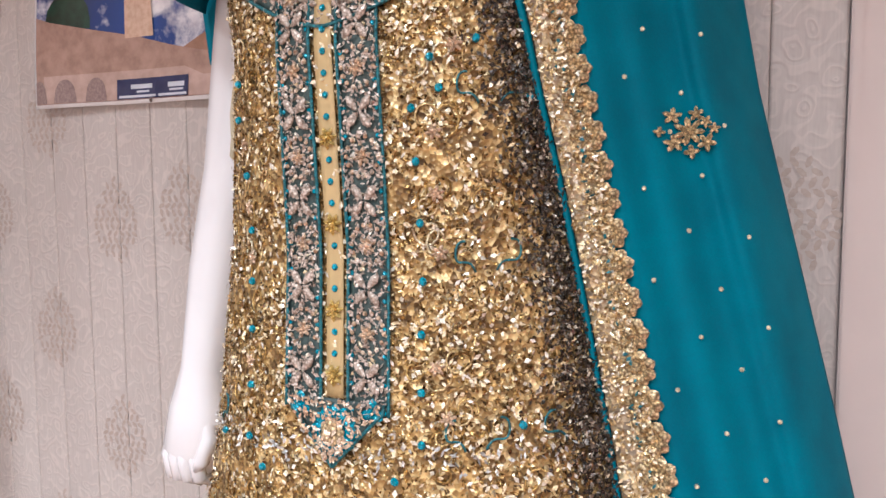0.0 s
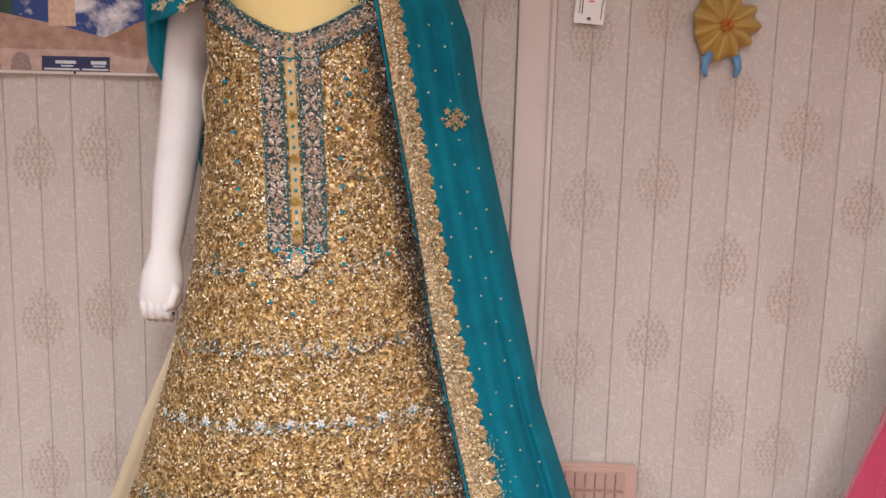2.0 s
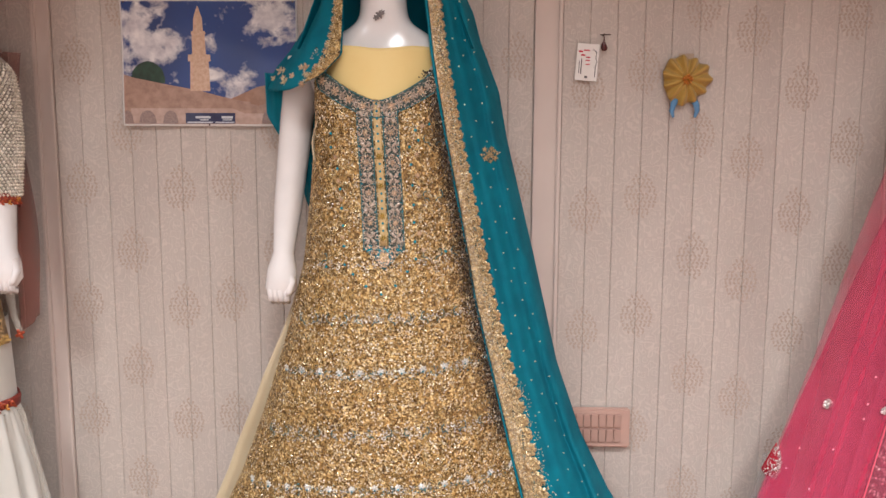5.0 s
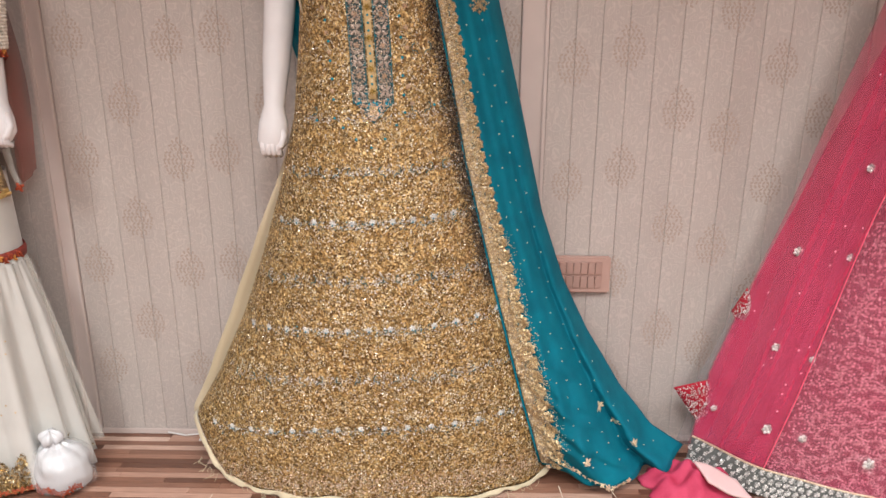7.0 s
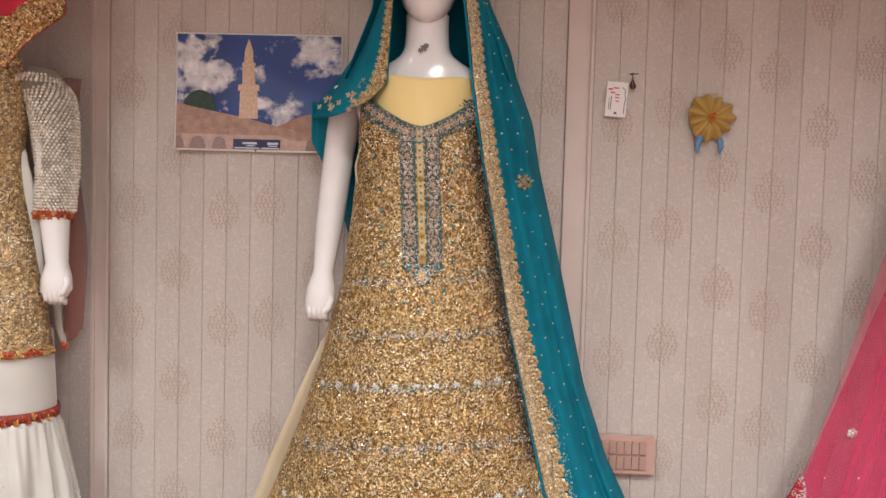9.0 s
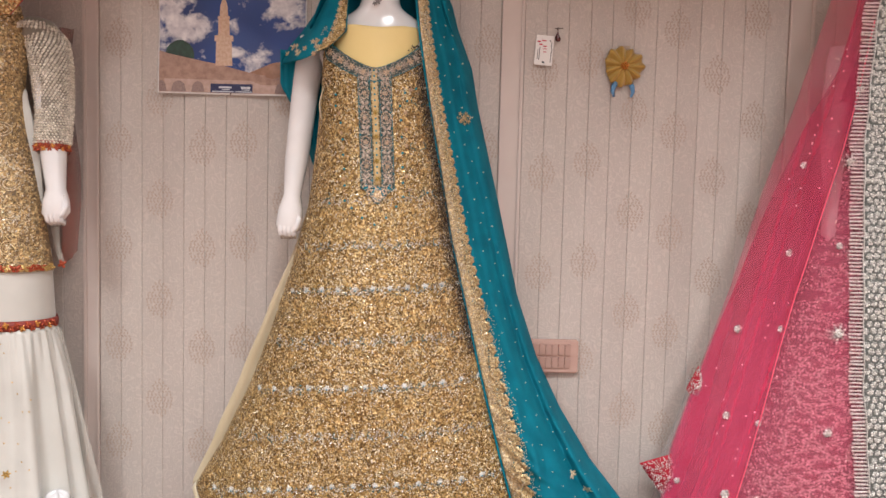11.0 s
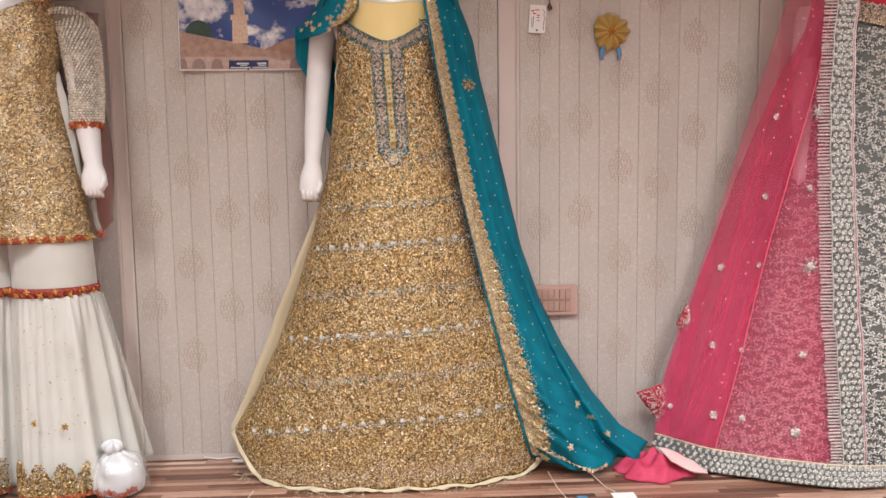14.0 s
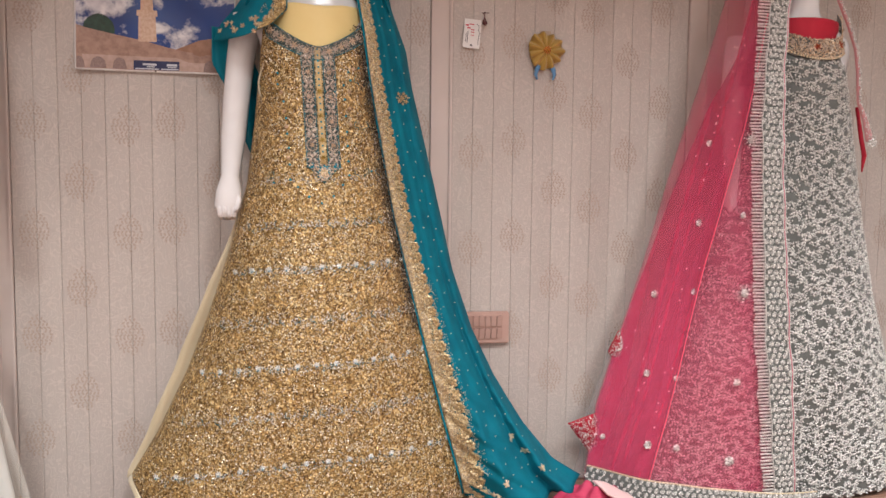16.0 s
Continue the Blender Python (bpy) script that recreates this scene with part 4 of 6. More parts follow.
lean_x = lambda z: 0.0405 * (1.22 - z)                       # the placket runs slightly off plumb
pl = lambda o: (lambda z: 0.6385 + o + 0.1 * lean_x(z) + 0.010 * (1.22 - z) / 0.2)
placket = strip_on(dress_y, pl(0.0045), pl(0.019), 1.297, 0.995, plain("tan_gold_silk", (0.50, 0.35, 0.16), 0.5), "placket_strip", 0.0035, label="plain gold silk placket strip")
M_PLACKET = plain("smoky_teal_net", (0.045, 0.068, 0.062), 0.6, vary=0.4, scale=260)
for o0, o1 in ((-0.031, 0.0), (0.0235, 0.0545)):
    band = strip_on(dress_y, pl(o0), pl(o1), 1.285, 0.985, M_PLACKET, "placket_band", 0.0028, label="teal net band with pale gold flowers")
    mid = (o0 + o1) / 2
    for k in range(9):                                      # oval medallions and butterfly leaves in turn
        z = 1.262 - 0.0313 * k
        if k % 2:
            v, f = merge(flower(dress_y, pl(mid)(z), z, 0.0075, 6, 0.0050, 0.3, 0.35), *[gem(dress_y, pl(mid)(z) + 0.0122 * math.cos(w), z + 0.0142 * math.sin(w), 0.0019, 0.0048) for w in np.linspace(0, 2 * math.pi, 15)[:-1]])
            link_mesh("band_flower", v, f, M_ROSEBEAD, band)
        else:
            for sx in (-1, 1):
                for sz in (-1, 1):
                    c0 = (pl(mid)(z) + 0.0012 * sx, z + 0.001 * sz)
                    c1 = (c0[0] + 0.0085 * sx, c0[1] + 0.0100 * sz)
                    at_leaf = lambda t: (c0[0] + (c1[0] - c0[0]) * t, dress_y(c0[0], z) - 0.0062, c0[1] + (c1[1] - c0[1]) * t)
                    v, f = tube([at_leaf(t) for t in (0.0, 0.25, 0.6, 0.9, 1.0)], [(0.0008, 0.0008), (0.0026, 0.0015), (0.0036, 0.0018), (0.0018, 0.001), (0.0004, 0.0004)], 8)
                    link_mesh("band_leaf", v, f, M_PEARL, band)
    V, F = [], []
    for k in range(950):
        z = rng.uniform(0.99, 1.283)
        x = pl(o0)(z) + rng.uniform(0.001, o1 - o0 - 0.001)
        V.append((x, dress_y(x, z), z)), F.append(normal_of(dress_y, x, z))
    v, f = chips(V, F, 0.0048, 0.0024, 0.35, rng, 0.004)
    link_mesh("band_beads", v, f, M_PEARL, band, smooth=False, kind="stuff")
    for edge in (o0, o1):
        v, f = tube([(pl(edge)(z), dress_y(pl(edge)(z), z) - 0.0045, z) for z in np.linspace(1.29, 0.985, 40)], 0.0013, 5)
        link_mesh("edge_cord", v, f, M_TEALTHREAD, band)
    for k in range(16):
        z = 1.28 - 0.0195 * k
        for edge in (o0 + 0.003, o1 - 0.003):
            v, f = gem(dress_y, pl(edge)(z + 0.004), z, 0.0019, 0.004)
            link_mesh("band_stone", v, f, M_GEM, band)
# stones down the middle with gold bead flowers between
zs = [1.29 - 0.0155 * k for k in range(19)]
for k, z in enumerate(zs):
    x = pl(0.0117)(z)
    if k in (7, 11, 15, 18):
        v, f = flower(dress_y, x, z, 0.0085, 7, 0.005, 0.2, 0.45)
        link_mesh("bead_flower", v, f, M_YELLOW, dress, "gold bead flower")
    else:
        v, f = gem(dress_y, x, z, 0.0027, 0.0045)
        link_mesh("stone", v, f, M_GEM, dress, "turquoise stone")
# pointed end with a round medallion
TX = 0.6635
def tip_point(a, b):
    z = 0.994 - 0.048 * b
    half = 0.039 * (1 - max(0.0, b - 0.12) / 0.88)
    x = TX + half * (2 * a - 1)
    return x, dress_y(x, z) - 0.0036, z
V, F = grid(tip_point, 14, 16)
tip = link_mesh("placket_point", V, F, M_PLACKET, dress, "pointed teal placket end", solid=0.001)
for sx in (0, 1):
    v, f = tube([(p[0], p[1] - 0.002, p[2]) for p in (tip_point(sx, b) for b in np.linspace(0, 1, 16))], 0.0014, 5)
    link_mesh("edge_cord", v, f, M_TEALTHREAD, tip)
P = [tip_point(rng.uniform(), rng.uniform(0, 0.9)) for _ in range(260)]
v, f = chips(P, [(0, -1, 0.1)] * len(P), 0.0052, 0.0026, 0.35, rng, 0.0035)
link_mesh("band_beads", v, f, M_ROSEBEAD, tip, smooth=False, kind="stuff")
for r, lift, m, n in ((0.020, 0.0048, M_GEM, 12), (0.0105, 0.0075, M_SCALLOP, 9)):
    v, f = flower(dress_y, 0.6635, 0.9715, r, n, lift, 0.0, 0.12, 0.0, 0.85)
    link_mesh("medallion", v, f, m, tip)
for sx in (-1, 1):
    v, f = flower(dress_y, 0.6635 + sx * 0.030, 0.988, 0.010, 3, 0.005, 1.57, 0.2)
    link_mesh("leaf", v, f, M_GEM, tip)

# band round the neckline
def neck_band(a, b):
    dx = -0.135 + 0.27 * a
    z = min(1.405, neck_z(dx)) - 0.003 - 0.034 * b
    x = 0.648 + dx * (1 + 0.12 * b)
    return x, dress_y(x, z) - 0.003, z
V, F = grid(neck_band, 60, 6)
nb = link_mesh("neckline_band", V, F, M_PLACKET, dress, "teal and pale gold neckline band", solid=0.001)
for k in range(19):
    dx = -0.128 + 0.256 * k / 18
    if abs(dx) < 0.012:
        continue
    x, y, z = neck_band((dx + 0.135) / 0.27, 0.5)
    v, f = flower(dress_y, x, z, 0.0105, 6, 0.0045, k, 0.28)
    link_mesh("band_flower", v, f, M_ROSEBEAD if k % 2 else M_PEARL, nb)
P = [neck_band(rng.uniform(), rng.uniform()) for _ in range(520)]
v, f = chips(P, [normal_of(dress_y, p[0], p[2]) for p in P], 0.0048, 0.0024, 0.35, rng, 0.004)
link_mesh("band_beads", v, f, M_PEARL, nb, smooth=False, kind="stuff")
for b in (0.0, 1.0):
    v, f = tube([neck_band(a, b)[:1] + (neck_band(a, b)[1] - 0.002,) + neck_band(a, b)[2:] for a in np.linspace(0, 1, 60)], 0.0015, 5)
    link_mesh("edge_cord", v, f, M_TEALTHREAD, nb)

# loose stones down both sides, and in a V below the placket
STONES = [(0.546, 1.229), (0.546, 1.20), (0.561, 1.155), (0.567, 1.112), (0.570, 1.072), (0.574, 1.035), (0.576, 0.992), (0.578, 0.953), (0.535, 0.945), (0.597, 0.934), (0.625, 0.910), (0.657, 0.893), (0.687, 0.912),
          (0.755, 1.249), (0.727, 1.236), (0.733, 1.215), (0.715, 1.201), (0.718, 1.164), (0.721, 1.121), (0.724, 1.08), (0.725, 1.043), (0.727, 1.003), (0.729, 0.967), (0.712, 0.941), (0.791, 0.979), (0.785, 1.21)]
for x, z in STONES:
    v, f = gem(dress_y, x, z, 0.0034, 0.0045)
    link_mesh("stone", v, f, M_GEM, dress, "turquoise stone")
for x, z in ((0.7295, 1.185), (0.731, 1.142), (0.734, 1.10), (0.736, 1.02), (0.556, 1.18), (0.563, 1.13), (0.568, 1.09), (0.573, 1.01), (0.742, 1.245), (0.745, 0.985)):
    v, f = flower(dress_y, x, z, 0.0062, 6, 0.004, 0.3, 0.35)
    link_mesh("bead_flower", v, f, M_ROSEBEAD, dress)

# rows of hooks, and rows of silver and teal flowers
for zr, h, n in ((1.21, 0.022, 0), (1.092, 0.022, 0), (0.968, 0.022, 0), (0.838, 0.024, 12), (0.592, 0.022, 14), (0.344, 0.022, 16)):
    l, r = curve_at(DL, zr) + 0.04, curve_at(TI, zr) - 0.015
    xs = [l + (r - l) * i / max(1, n - 1) for i in range(n)] if n else [0.750, 0.777] + ([0.809] if zr < 1.0 else []) + ([0.53] if zr < 1.0 else [])
    for k, x in enumerate(xs):
        zz = zr + 0.05 * (x - 0.65) - (0.11 * max(0, 0.52 - x) if n else 0)
        v, f = curl(x, zz, h, 1 if k % 2 else -1, dress_y)
        link_mesh("hook", v, f, M_TEALTHREAD, dress)
for zr, n in ((0.728, 11), (0.474, 13), (0.212, 15)):
    l, r = curve_at(DL, zr) + 0.03, curve_at(TI, zr) - 0.012
    for i in range(n):
        x = l + (r - l) * i / (n - 1)
        zz = zr + 0.055 * (x - 0.65) - 0.12 * max(0, 0.5 - x)
        v, f = flower(dress_y, x, zz, 0.0082, 6, 0.004, 0.31 + math.pi / 2, 0.25, 0.0, 0.62)
        fl = link_mesh("row_flower", v, f, M_SILVER, dress)
        v, f = gem(dress_y, x, zz - 0.004, 0.0022, 0.0065)
        link_mesh("stone", v, f, M_GEM, fl)
    P, N = [], []
    for k in range(n * 34):
        x = rng.uniform(l, r)
        zz = zr + 0.055 * (x - 0.65) - 0.12 * max(0, 0.5 - x) - 0.007 + 0.006 * rng.normal()
        P.append((x, dress_y(x, zz), zz)), N.append(normal_of(dress_y, x, zz))
    half = len(P) * 3 // 5
    v, f = chips(P[:half], N[:half], 0.0062, 0.0028, 0.4, rng, 0.003)
    link_mesh("row_beads", v, f, M_SILVER if zr > 0.1 else M_ROSEBEAD, dress, "silver bead row", smooth=False, kind="stuff")
    v, f = chips(P[half:], N[half:], 0.0062, 0.003, 0.4, rng, 0.003)
    link_mesh("row_beads", v, f, M_TEALTHREAD, dress, "teal bead row", smooth=False, kind="stuff")

# denser, paler band of beads above the hem, and faint half-way rows
for zr, wide, n, m in ((0.05, 0.02, 2600, M_ROSEBEAD), (0.592, 0.008, 420, M_SILVER), (0.344, 0.008, 480, M_SILVER), (0.838, 0.007, 300, M_SILVER), (0.955, 0.006, 160, M_SILVER)):
    P, N = [], []
    l, r = curve_at(DL, zr) + 0.015, curve_at(TI, zr) - 0.012
    for k in range(n):
        x = rng.uniform(l, r)
        zz = zr + 0.05 * (x - 0.65) - 0.11 * max(0, 0.5 - x) * (zr > 0.1) + wide * rng.normal()
        zz = max(zz, dress_hem((x - 0.64) / 0.53) + 0.006)
        P.append((x, dress_y(x, zz), zz)), N.append(normal_of(dress_y, x, zz))
    v, f = chips(P, N, 0.0062, 0.0027, 0.45, rng, 0.003)
    link_mesh("row_beads", v, f, m, dress, smooth=False, kind="stuff")

# frayed threads along the hem
for k in range(60):
    u = rng.uniform(-0.98, 0.9)
    z = dress_hem(u)
    x = dress_x(u, z)
    y = dress_y(x, z) - 0.012
    L = rng.uniform(0.012, 0.035)
    v, f = tube([(x, y, 0.008), (x + rng.normal(0, 0.006), y - L * 0.5, 0.004), (x + rng.normal(0, 0.012), y - L, 0.002)], 0.0006, 4)
    link_mesh("loose_thread", v, f, M_LINING, dress)
for pts in ([(0.235, -0.30, 0.012), (0.222, -0.36, 0.003), (0.195, -0.45, 0.002)], [(1.105, -0.27, 0.03), (1.118, -0.34, 0.012), (1.14, -0.43, 0.002)], [(1.235, -0.26, 0.02), (1.262, -0.33, 0.004), (1.285, -0.37, 0.002)]):
    v, f = tube(pts, 0.0009, 5)
    tagged(link_mesh("thread", v, f, M_THREAD), "pale loose sewing thread trailing on the floor", "thread", "loose threads")

# ---------- embroidery of the teal veil ----------
P, N = [], []
for k in range(6500):
    z = rng.uniform(0.065, 1.76)
    x = veil_inner(z)[0] + rng.uniform(0.0, 0.82 * border_w(z))
    P.append((x, veil_y(x, z), z)), N.append((0.15, -0.98, 0.1))
v, f = chips(P, N, 0.0050, 0.0022, 0.4, rng, 0.0045)
link_mesh("border_sequins", v, f, M_BORDERGOLD, teal, smooth=False, kind="stuff")
P, N = [], []
for k in range(2600):
    z = rng.uniform(0.065, 1.76)
    x = veil_inner(z)[0] + rng.uniform(0.0, 0.9 * border_w(z))
    P.append((x, veil_y(x, z), z)), N.append((0.15, -0.98, 0.1))
v, f = chips(P, N, 0.0044, 0.0024, 0.35, rng, 0.0055)
link_mesh("bright_sequins", v, f, M_SPARK, teal, smooth=False, kind="stuff")
P, N = [], []
for k in range(380):
    z = rng.uniform(0.065, 1.6)
    x = veil_inner(z)[0] + border_w(z) * (0.62 + 0.12 * math.sin(z * 70)) + 0.002 * rng.normal()
    P.append((x, veil_y(x, z), z)), N.append((0.1, -0.98, 0.1))
v, f = chips(P, N, 0.0048, 0.0026, 0.35, rng, 0.0062)
link_mesh("border_stones", v, f, M_TEALTHREAD, teal, "teal bead line", smooth=False, kind="stuff")
# fringe of seed beads below the scallops, widening towards the floor
P = []
for k in range(620):
    z = 0.06 + 0.62 * rng.uniform() ** 1.5
    x = veil_inner(z)[0] + border_w(z) + abs(rng.normal(0, 0.010)) + 0.003
    P.append((x, veil_y(x, z) - 0.002, z))
v, f = beads(P, 0.0016, rng)
link_mesh("seed_beads", v, f, M_BRIGHT, teal, kind="stuff")
# one large spray
for dx, dz, r, n in ((0, 0, 0.011, 7), (-0.011, 0.011, 0.0065, 5), (0.004, 0.013, 0.006, 5), (0.012, -0.008, 0.0075, 5), (-0.009, -0.009, 0.007, 5), (-0.018, -0.001, 0.004, 4), (0.002, -0.015, 0.0055, 4), (0.017, 0.002, 0.0045, 5), (0.011, 0.007, 0.005, 5)):
    v, f = flower(veil_y, 0.886 + dx, 1.186 + dz, r, n, 0.004, dx * 90, 0.25)
    link_mesh("spray_flower", v, f, M_SCALLOP, teal, "rose gold flower spray")
for x, z in ((1.215, 0.205), (1.255, 0.165), (1.30, 0.12), (1.17, 0.11)):
    v, f = flower(veil_y, x, z, 0.012, 5, 0.004, x * 9, 0.25)
    link_mesh("spray_flower", v, f, M_BRIGHT, teal)
# single sequins scattered over the fall
n = 0
for row in range(44):
    z = 1.66 - row * 0.0365
    xi, xo = veil_inner(z)[0] + border_w(z) + 0.02, curve_at(TO, z) - 0.012
    m = max(2, int((xo - xi) / 0.034))
    for i in range(m):
        x = xi + (xo - xi) * (i + 0.5 * (row % 2)) / m + rng.normal(0, 0.003)
        v, f = gem(veil_y, x, z + rng.normal(0, 0.004), 0.0019, 0.0025)
        link_mesh("sequin", v, f, M_BRIGHT, teal)
# gold vine along the floor edge of the veil
for k in range(15):
    x = 1.085 + 0.20 * k / 14
    z = 0.038 + 0.018 * math.sin(k * 0.4)
    v, f = flower(veil_y, x, z + 0.01, 0.0085, 5, 0.004, k, 0.3)
    link_mesh("vine_flower", v, f, M_BRIGHT if k % 2 else M_ROSEBEAD, teal)

# gold border of the short side: along its inner edge and its end
def side_at(a, b, lift):
    x, y, z = side_point(a, b)
    return x, y - lift, z
V, F = grid(lambda a, b: side_at(0.02 + (0.13 + 0.32 * max(0, b - 0.72)) * a, b, 0.003), 4, 80)
link_mesh("border", V, F, M_GOLDNET, teal, "gold embroidered border", solid=0.001)
P = [side_at(0.02 + (0.16 + 0.36 * max(0, b - 0.72)) * rng.uniform(), b, 0.0) for b in rng.uniform(0.05, 1, 1800)]
v, f = chips(P, [(-0.2, -0.95, 0.1)] * len(P), 0.005, 0.0024, 0.4, rng, 0.005)
link_mesh("border_sequins", v, f, M_BORDERGOLD, teal, smooth=False, kind="stuff")
for k in range(26):
    b = 0.10 + 0.9 * k / 25
    x, y, z = side_at(0.17 + 0.36 * max(0, b - 0.72), b, 0)
    v, f = flower(lambda p, q, y=y: y, x, z, 0.008, 6, 0.004, k, 0.3)
    link_mesh("scallop", v, f, M_ROSEBEAD if k % 2 else M_BRIGHT, teal)
for k in range(11):
    x, y, z = side_at(0.2 + 0.75 * k / 10, 0.93 + 0.03 * math.sin(k * 1.3), 0)
    v, f = flower(lambda p, q, y=y: y, x, z, 0.008 + 0.003 * (k % 3 == 0), 5, 0.004, k, 0.3)
    link_mesh("vine_flower", v, f, M_ROSEBEAD if k % 2 else M_BRIGHT, teal)

# chipped paint on the mannequin's neck
M_CHIP = plain("chipped_patch", (0.16, 0.14, 0.14), 0.7)

V, F = [], []
for x, z, r in ((0.649, 1.478, 0.010), (0.641, 1.472, 0.007), (0.655, 1.483, 0.006)):
    v, f = flower(lambda p, q: -0.165 - math.sqrt(max(0, 0.0535 ** 2 - (p - 0.652) ** 2)), x, z, r, 5, 0.001, x * 70, 0.02)
    link_mesh("chip", v, f, M_CHIP, mannequin_centre, "dark chipped patch")

# ---------- beadwork of the silver dress ----------
def spray(w, h):
    """One repeat of the lace: a wavy vine of beads with curls and small blossoms."""
    B = [(w * i / 17, 0.16 * h * math.sin(2 * math.pi * i / 17)) for i in range(17)]
    for cx, up in ((0.25, 1), (0.75, -1)):
        B += [(w * cx + 0.0068 * math.cos(q), up * (0.26 * h + 0.0048 * math.sin(q) + 0.002)) for q in np.linspace(-0.4, math.pi + 0.9, 7)]
        B += [(w * cx + up * 0.25 * w + 0.0050 * math.cos(q), up * -0.18 * h + 0.0050 * math.sin(q)) for q in np.linspace(0, 2 * math.pi, 6)[:-1]]
        B += [(w * cx - 0.013, up * 0.36 * h), (w * cx - 0.017, up * 0.24 * h), (w * cx + 0.014, up * 0.36 * h)]
    return B


CW, CH = 0.047, 0.0245
LACE = spray(CW, CH)
P = []
for row in range(54):
    shift = rng.uniform(0, CW)
    for col in range(-1, 24):
        flip = 1 if rng.uniform() < 0.5 else -1
        for bx, bz in LACE:
            x = 1.58 + col * CW + shift + bx + rng.normal(0, 0.0016)
            z = 0.03 + row * CH + flip * bz + 0.004 * math.sin(x * 19 + row) + rng.normal(0, 0.0012)
            if z < 1.325 and curve_at(GL, z) + 0.008 < x < curve_at(GR, z) - 0.006 and rng.uniform() < 0.9:
                P.append((x, silver_y(x, z) - 0.003, z))
v, f = beads(P, 0.0032, rng, 0.8)
link_mesh("bead_rows", v, f, M_SILVER, silver, "wavy rows of silver beads", smooth=False, kind="stuff")
BLOSSOM = bead_cluster("bead_flower", rosette_of(0.0062), 0.0036, 0.7, M_SILVER)

# embroidered collar below the red yoke
def collar(a, b):
    dx = -0.140 + 0.28 * a
    z = 1.385 + 2.2 * dx * dx - 0.058 * b + (0.06 * max(0, abs(dx) - 0.115) / 0.025)
    x = 2.108 + dx
    return x, silver_y(x, min(z, 1.39)) - 0.006, z
V, F = grid(collar, 30, 6)
cb = link_mesh("collar", V, F, M_GREY, silver, "rose and pale gold beaded collar", solid=0.0015)
P = [collar(rng.uniform(), rng.uniform()) for _ in range(1300)]
v, f = chips(P, [(0, -1, 0.1)] * len(P), 0.0072, 0.0042, 0.4, rng, 0.004)
link_mesh("collar_beads", v, f, M_ROSEBEAD, cb, smooth=False, kind="stuff")
for k in range(34):
    x, y, z = collar(k / 33, 1.0)
    v, f = gem(lambda p, q, y=y: y, x, z, 0.004, 0.003)
    link_mesh("pearl", v, f, M_BRIGHT, cb)
for k in range(12):
    x, y, z = collar(0.03 + 0.94 * k / 11, 0.45)
    v, f = flower(lambda p, q, y=y: y, x, z, 0.0135, 6, 0.005, k, 0.3)
    link_mesh("bead_flower", v, f, M_REDGOLD if k % 4 == 1 else M_PEARL, cb)
STRAP = [(1.56, 2.15), (1.508, 2.172), (1.43, 2.212), (1.362, 2.240), (1.29, 2.252), (1.21, 2.257), (1.16, 2.278), (1.09, 2.296)]
strap_x = lambda z: curve_at(sorted(STRAP), z)
V, F = grid(lambda a, b: (strap_x(1.55 - 0.46 * b) - 0.006 + (0.014 + 0.016 * max(0.0, b - 0.75) * 4) * a, -0.262 - 0.006 * math.sin(math.pi * a), 1.55 - 0.46 * b), 4, 40)
st = link_mesh("strap", V, F, cloth("dusty_pink_cloth", (0.50, 0.20, 0.22), (0.60, 0.28, 0.28), 600, 0.7), silver, "dusty pink strap with silver beads", solid=0.0015)
P = [(strap_x(z) - 0.004 + rng.uniform(0, 0.010 + 0.02 * max(0.0, 1.2 - z) / 0.1), -0.271, z) for z in rng.uniform(1.09, 1.55, 420)]
v, f = beads(P, 0.0021, rng)
link_mesh("strap_beads", v, f, M_SILVER, st, smooth=False, kind="stuff")
v, f = flower(lambda p, q: -0.270, 2.306, 1.085, 0.018, 6, 0.002, 0.4, 0.3, 0.0, 0.6)
link_mesh("tassel", v, f, M_SILVER, st, "silver bead tassel")
V, F = tube([(2.305, -0.2, 1.2), (2.31, -0.22, 1.10), (2.306, -0.24, 1.05), (2.296, -0.245, 1.00)], [(0.005, 0.005), (0.007, 0.006), (0.008, 0.006), (0.002, 0.002)], 10)
link_mesh("veil_end", V, F, M_REDCLOTH, silver)
V, F = grid(lambda a, b: (1.945 + 0.055 * a - 0.05 * b, -0.20 - 0.03 * math.sin(3.1 * a), 1.41 - 0.16 * b), 8, 12)
link_mesh("shoulder", V, F, M_GREY, silver, "beaded shoulder under the veil", solid=0.0015)

# ---------- beadwork of the pink veil ----------
def pb(a, z):
    xi, xb = curve_at(PI, z), curve_at(PB, z)
    x = xi + (xb - xi) * a
    return x, min(pink_front(z), silver_y(x, z) - 0.008) - 0.006 + 0.003 * math.sin(40 * z), z
M_PINKCORD = plain("pink_cord", (0.62, 0.22, 0.27), 0.6)
border_part = [o for o in pinkv.children if o.name.startswith("border")][0]
row, z = 0, 1.74
while z > 0.03:
    for i in range(4 if row % 2 else 3):
        x, y, zz = pb((0.10 if row % 2 else 0.235) + 0.255 * i, z + rng.normal(0, 0.0012))
        shared("bead_flower", BLOSSOM, (x, y - 0.002, zz), border_part, turn=rng.uniform(0, 6.28), size=rng.uniform(0.84, 0.98))
    z -= 0.0172
    row += 1
P = [pb(rng.uniform(0, 1), rng.uniform(0.03, 1.75)) for _ in range(3200)]
v, f = beads(P, 0.0019, rng)
link_mesh("border_beads", v, f, M_SILVER, border_part, smooth=False, kind="stuff")
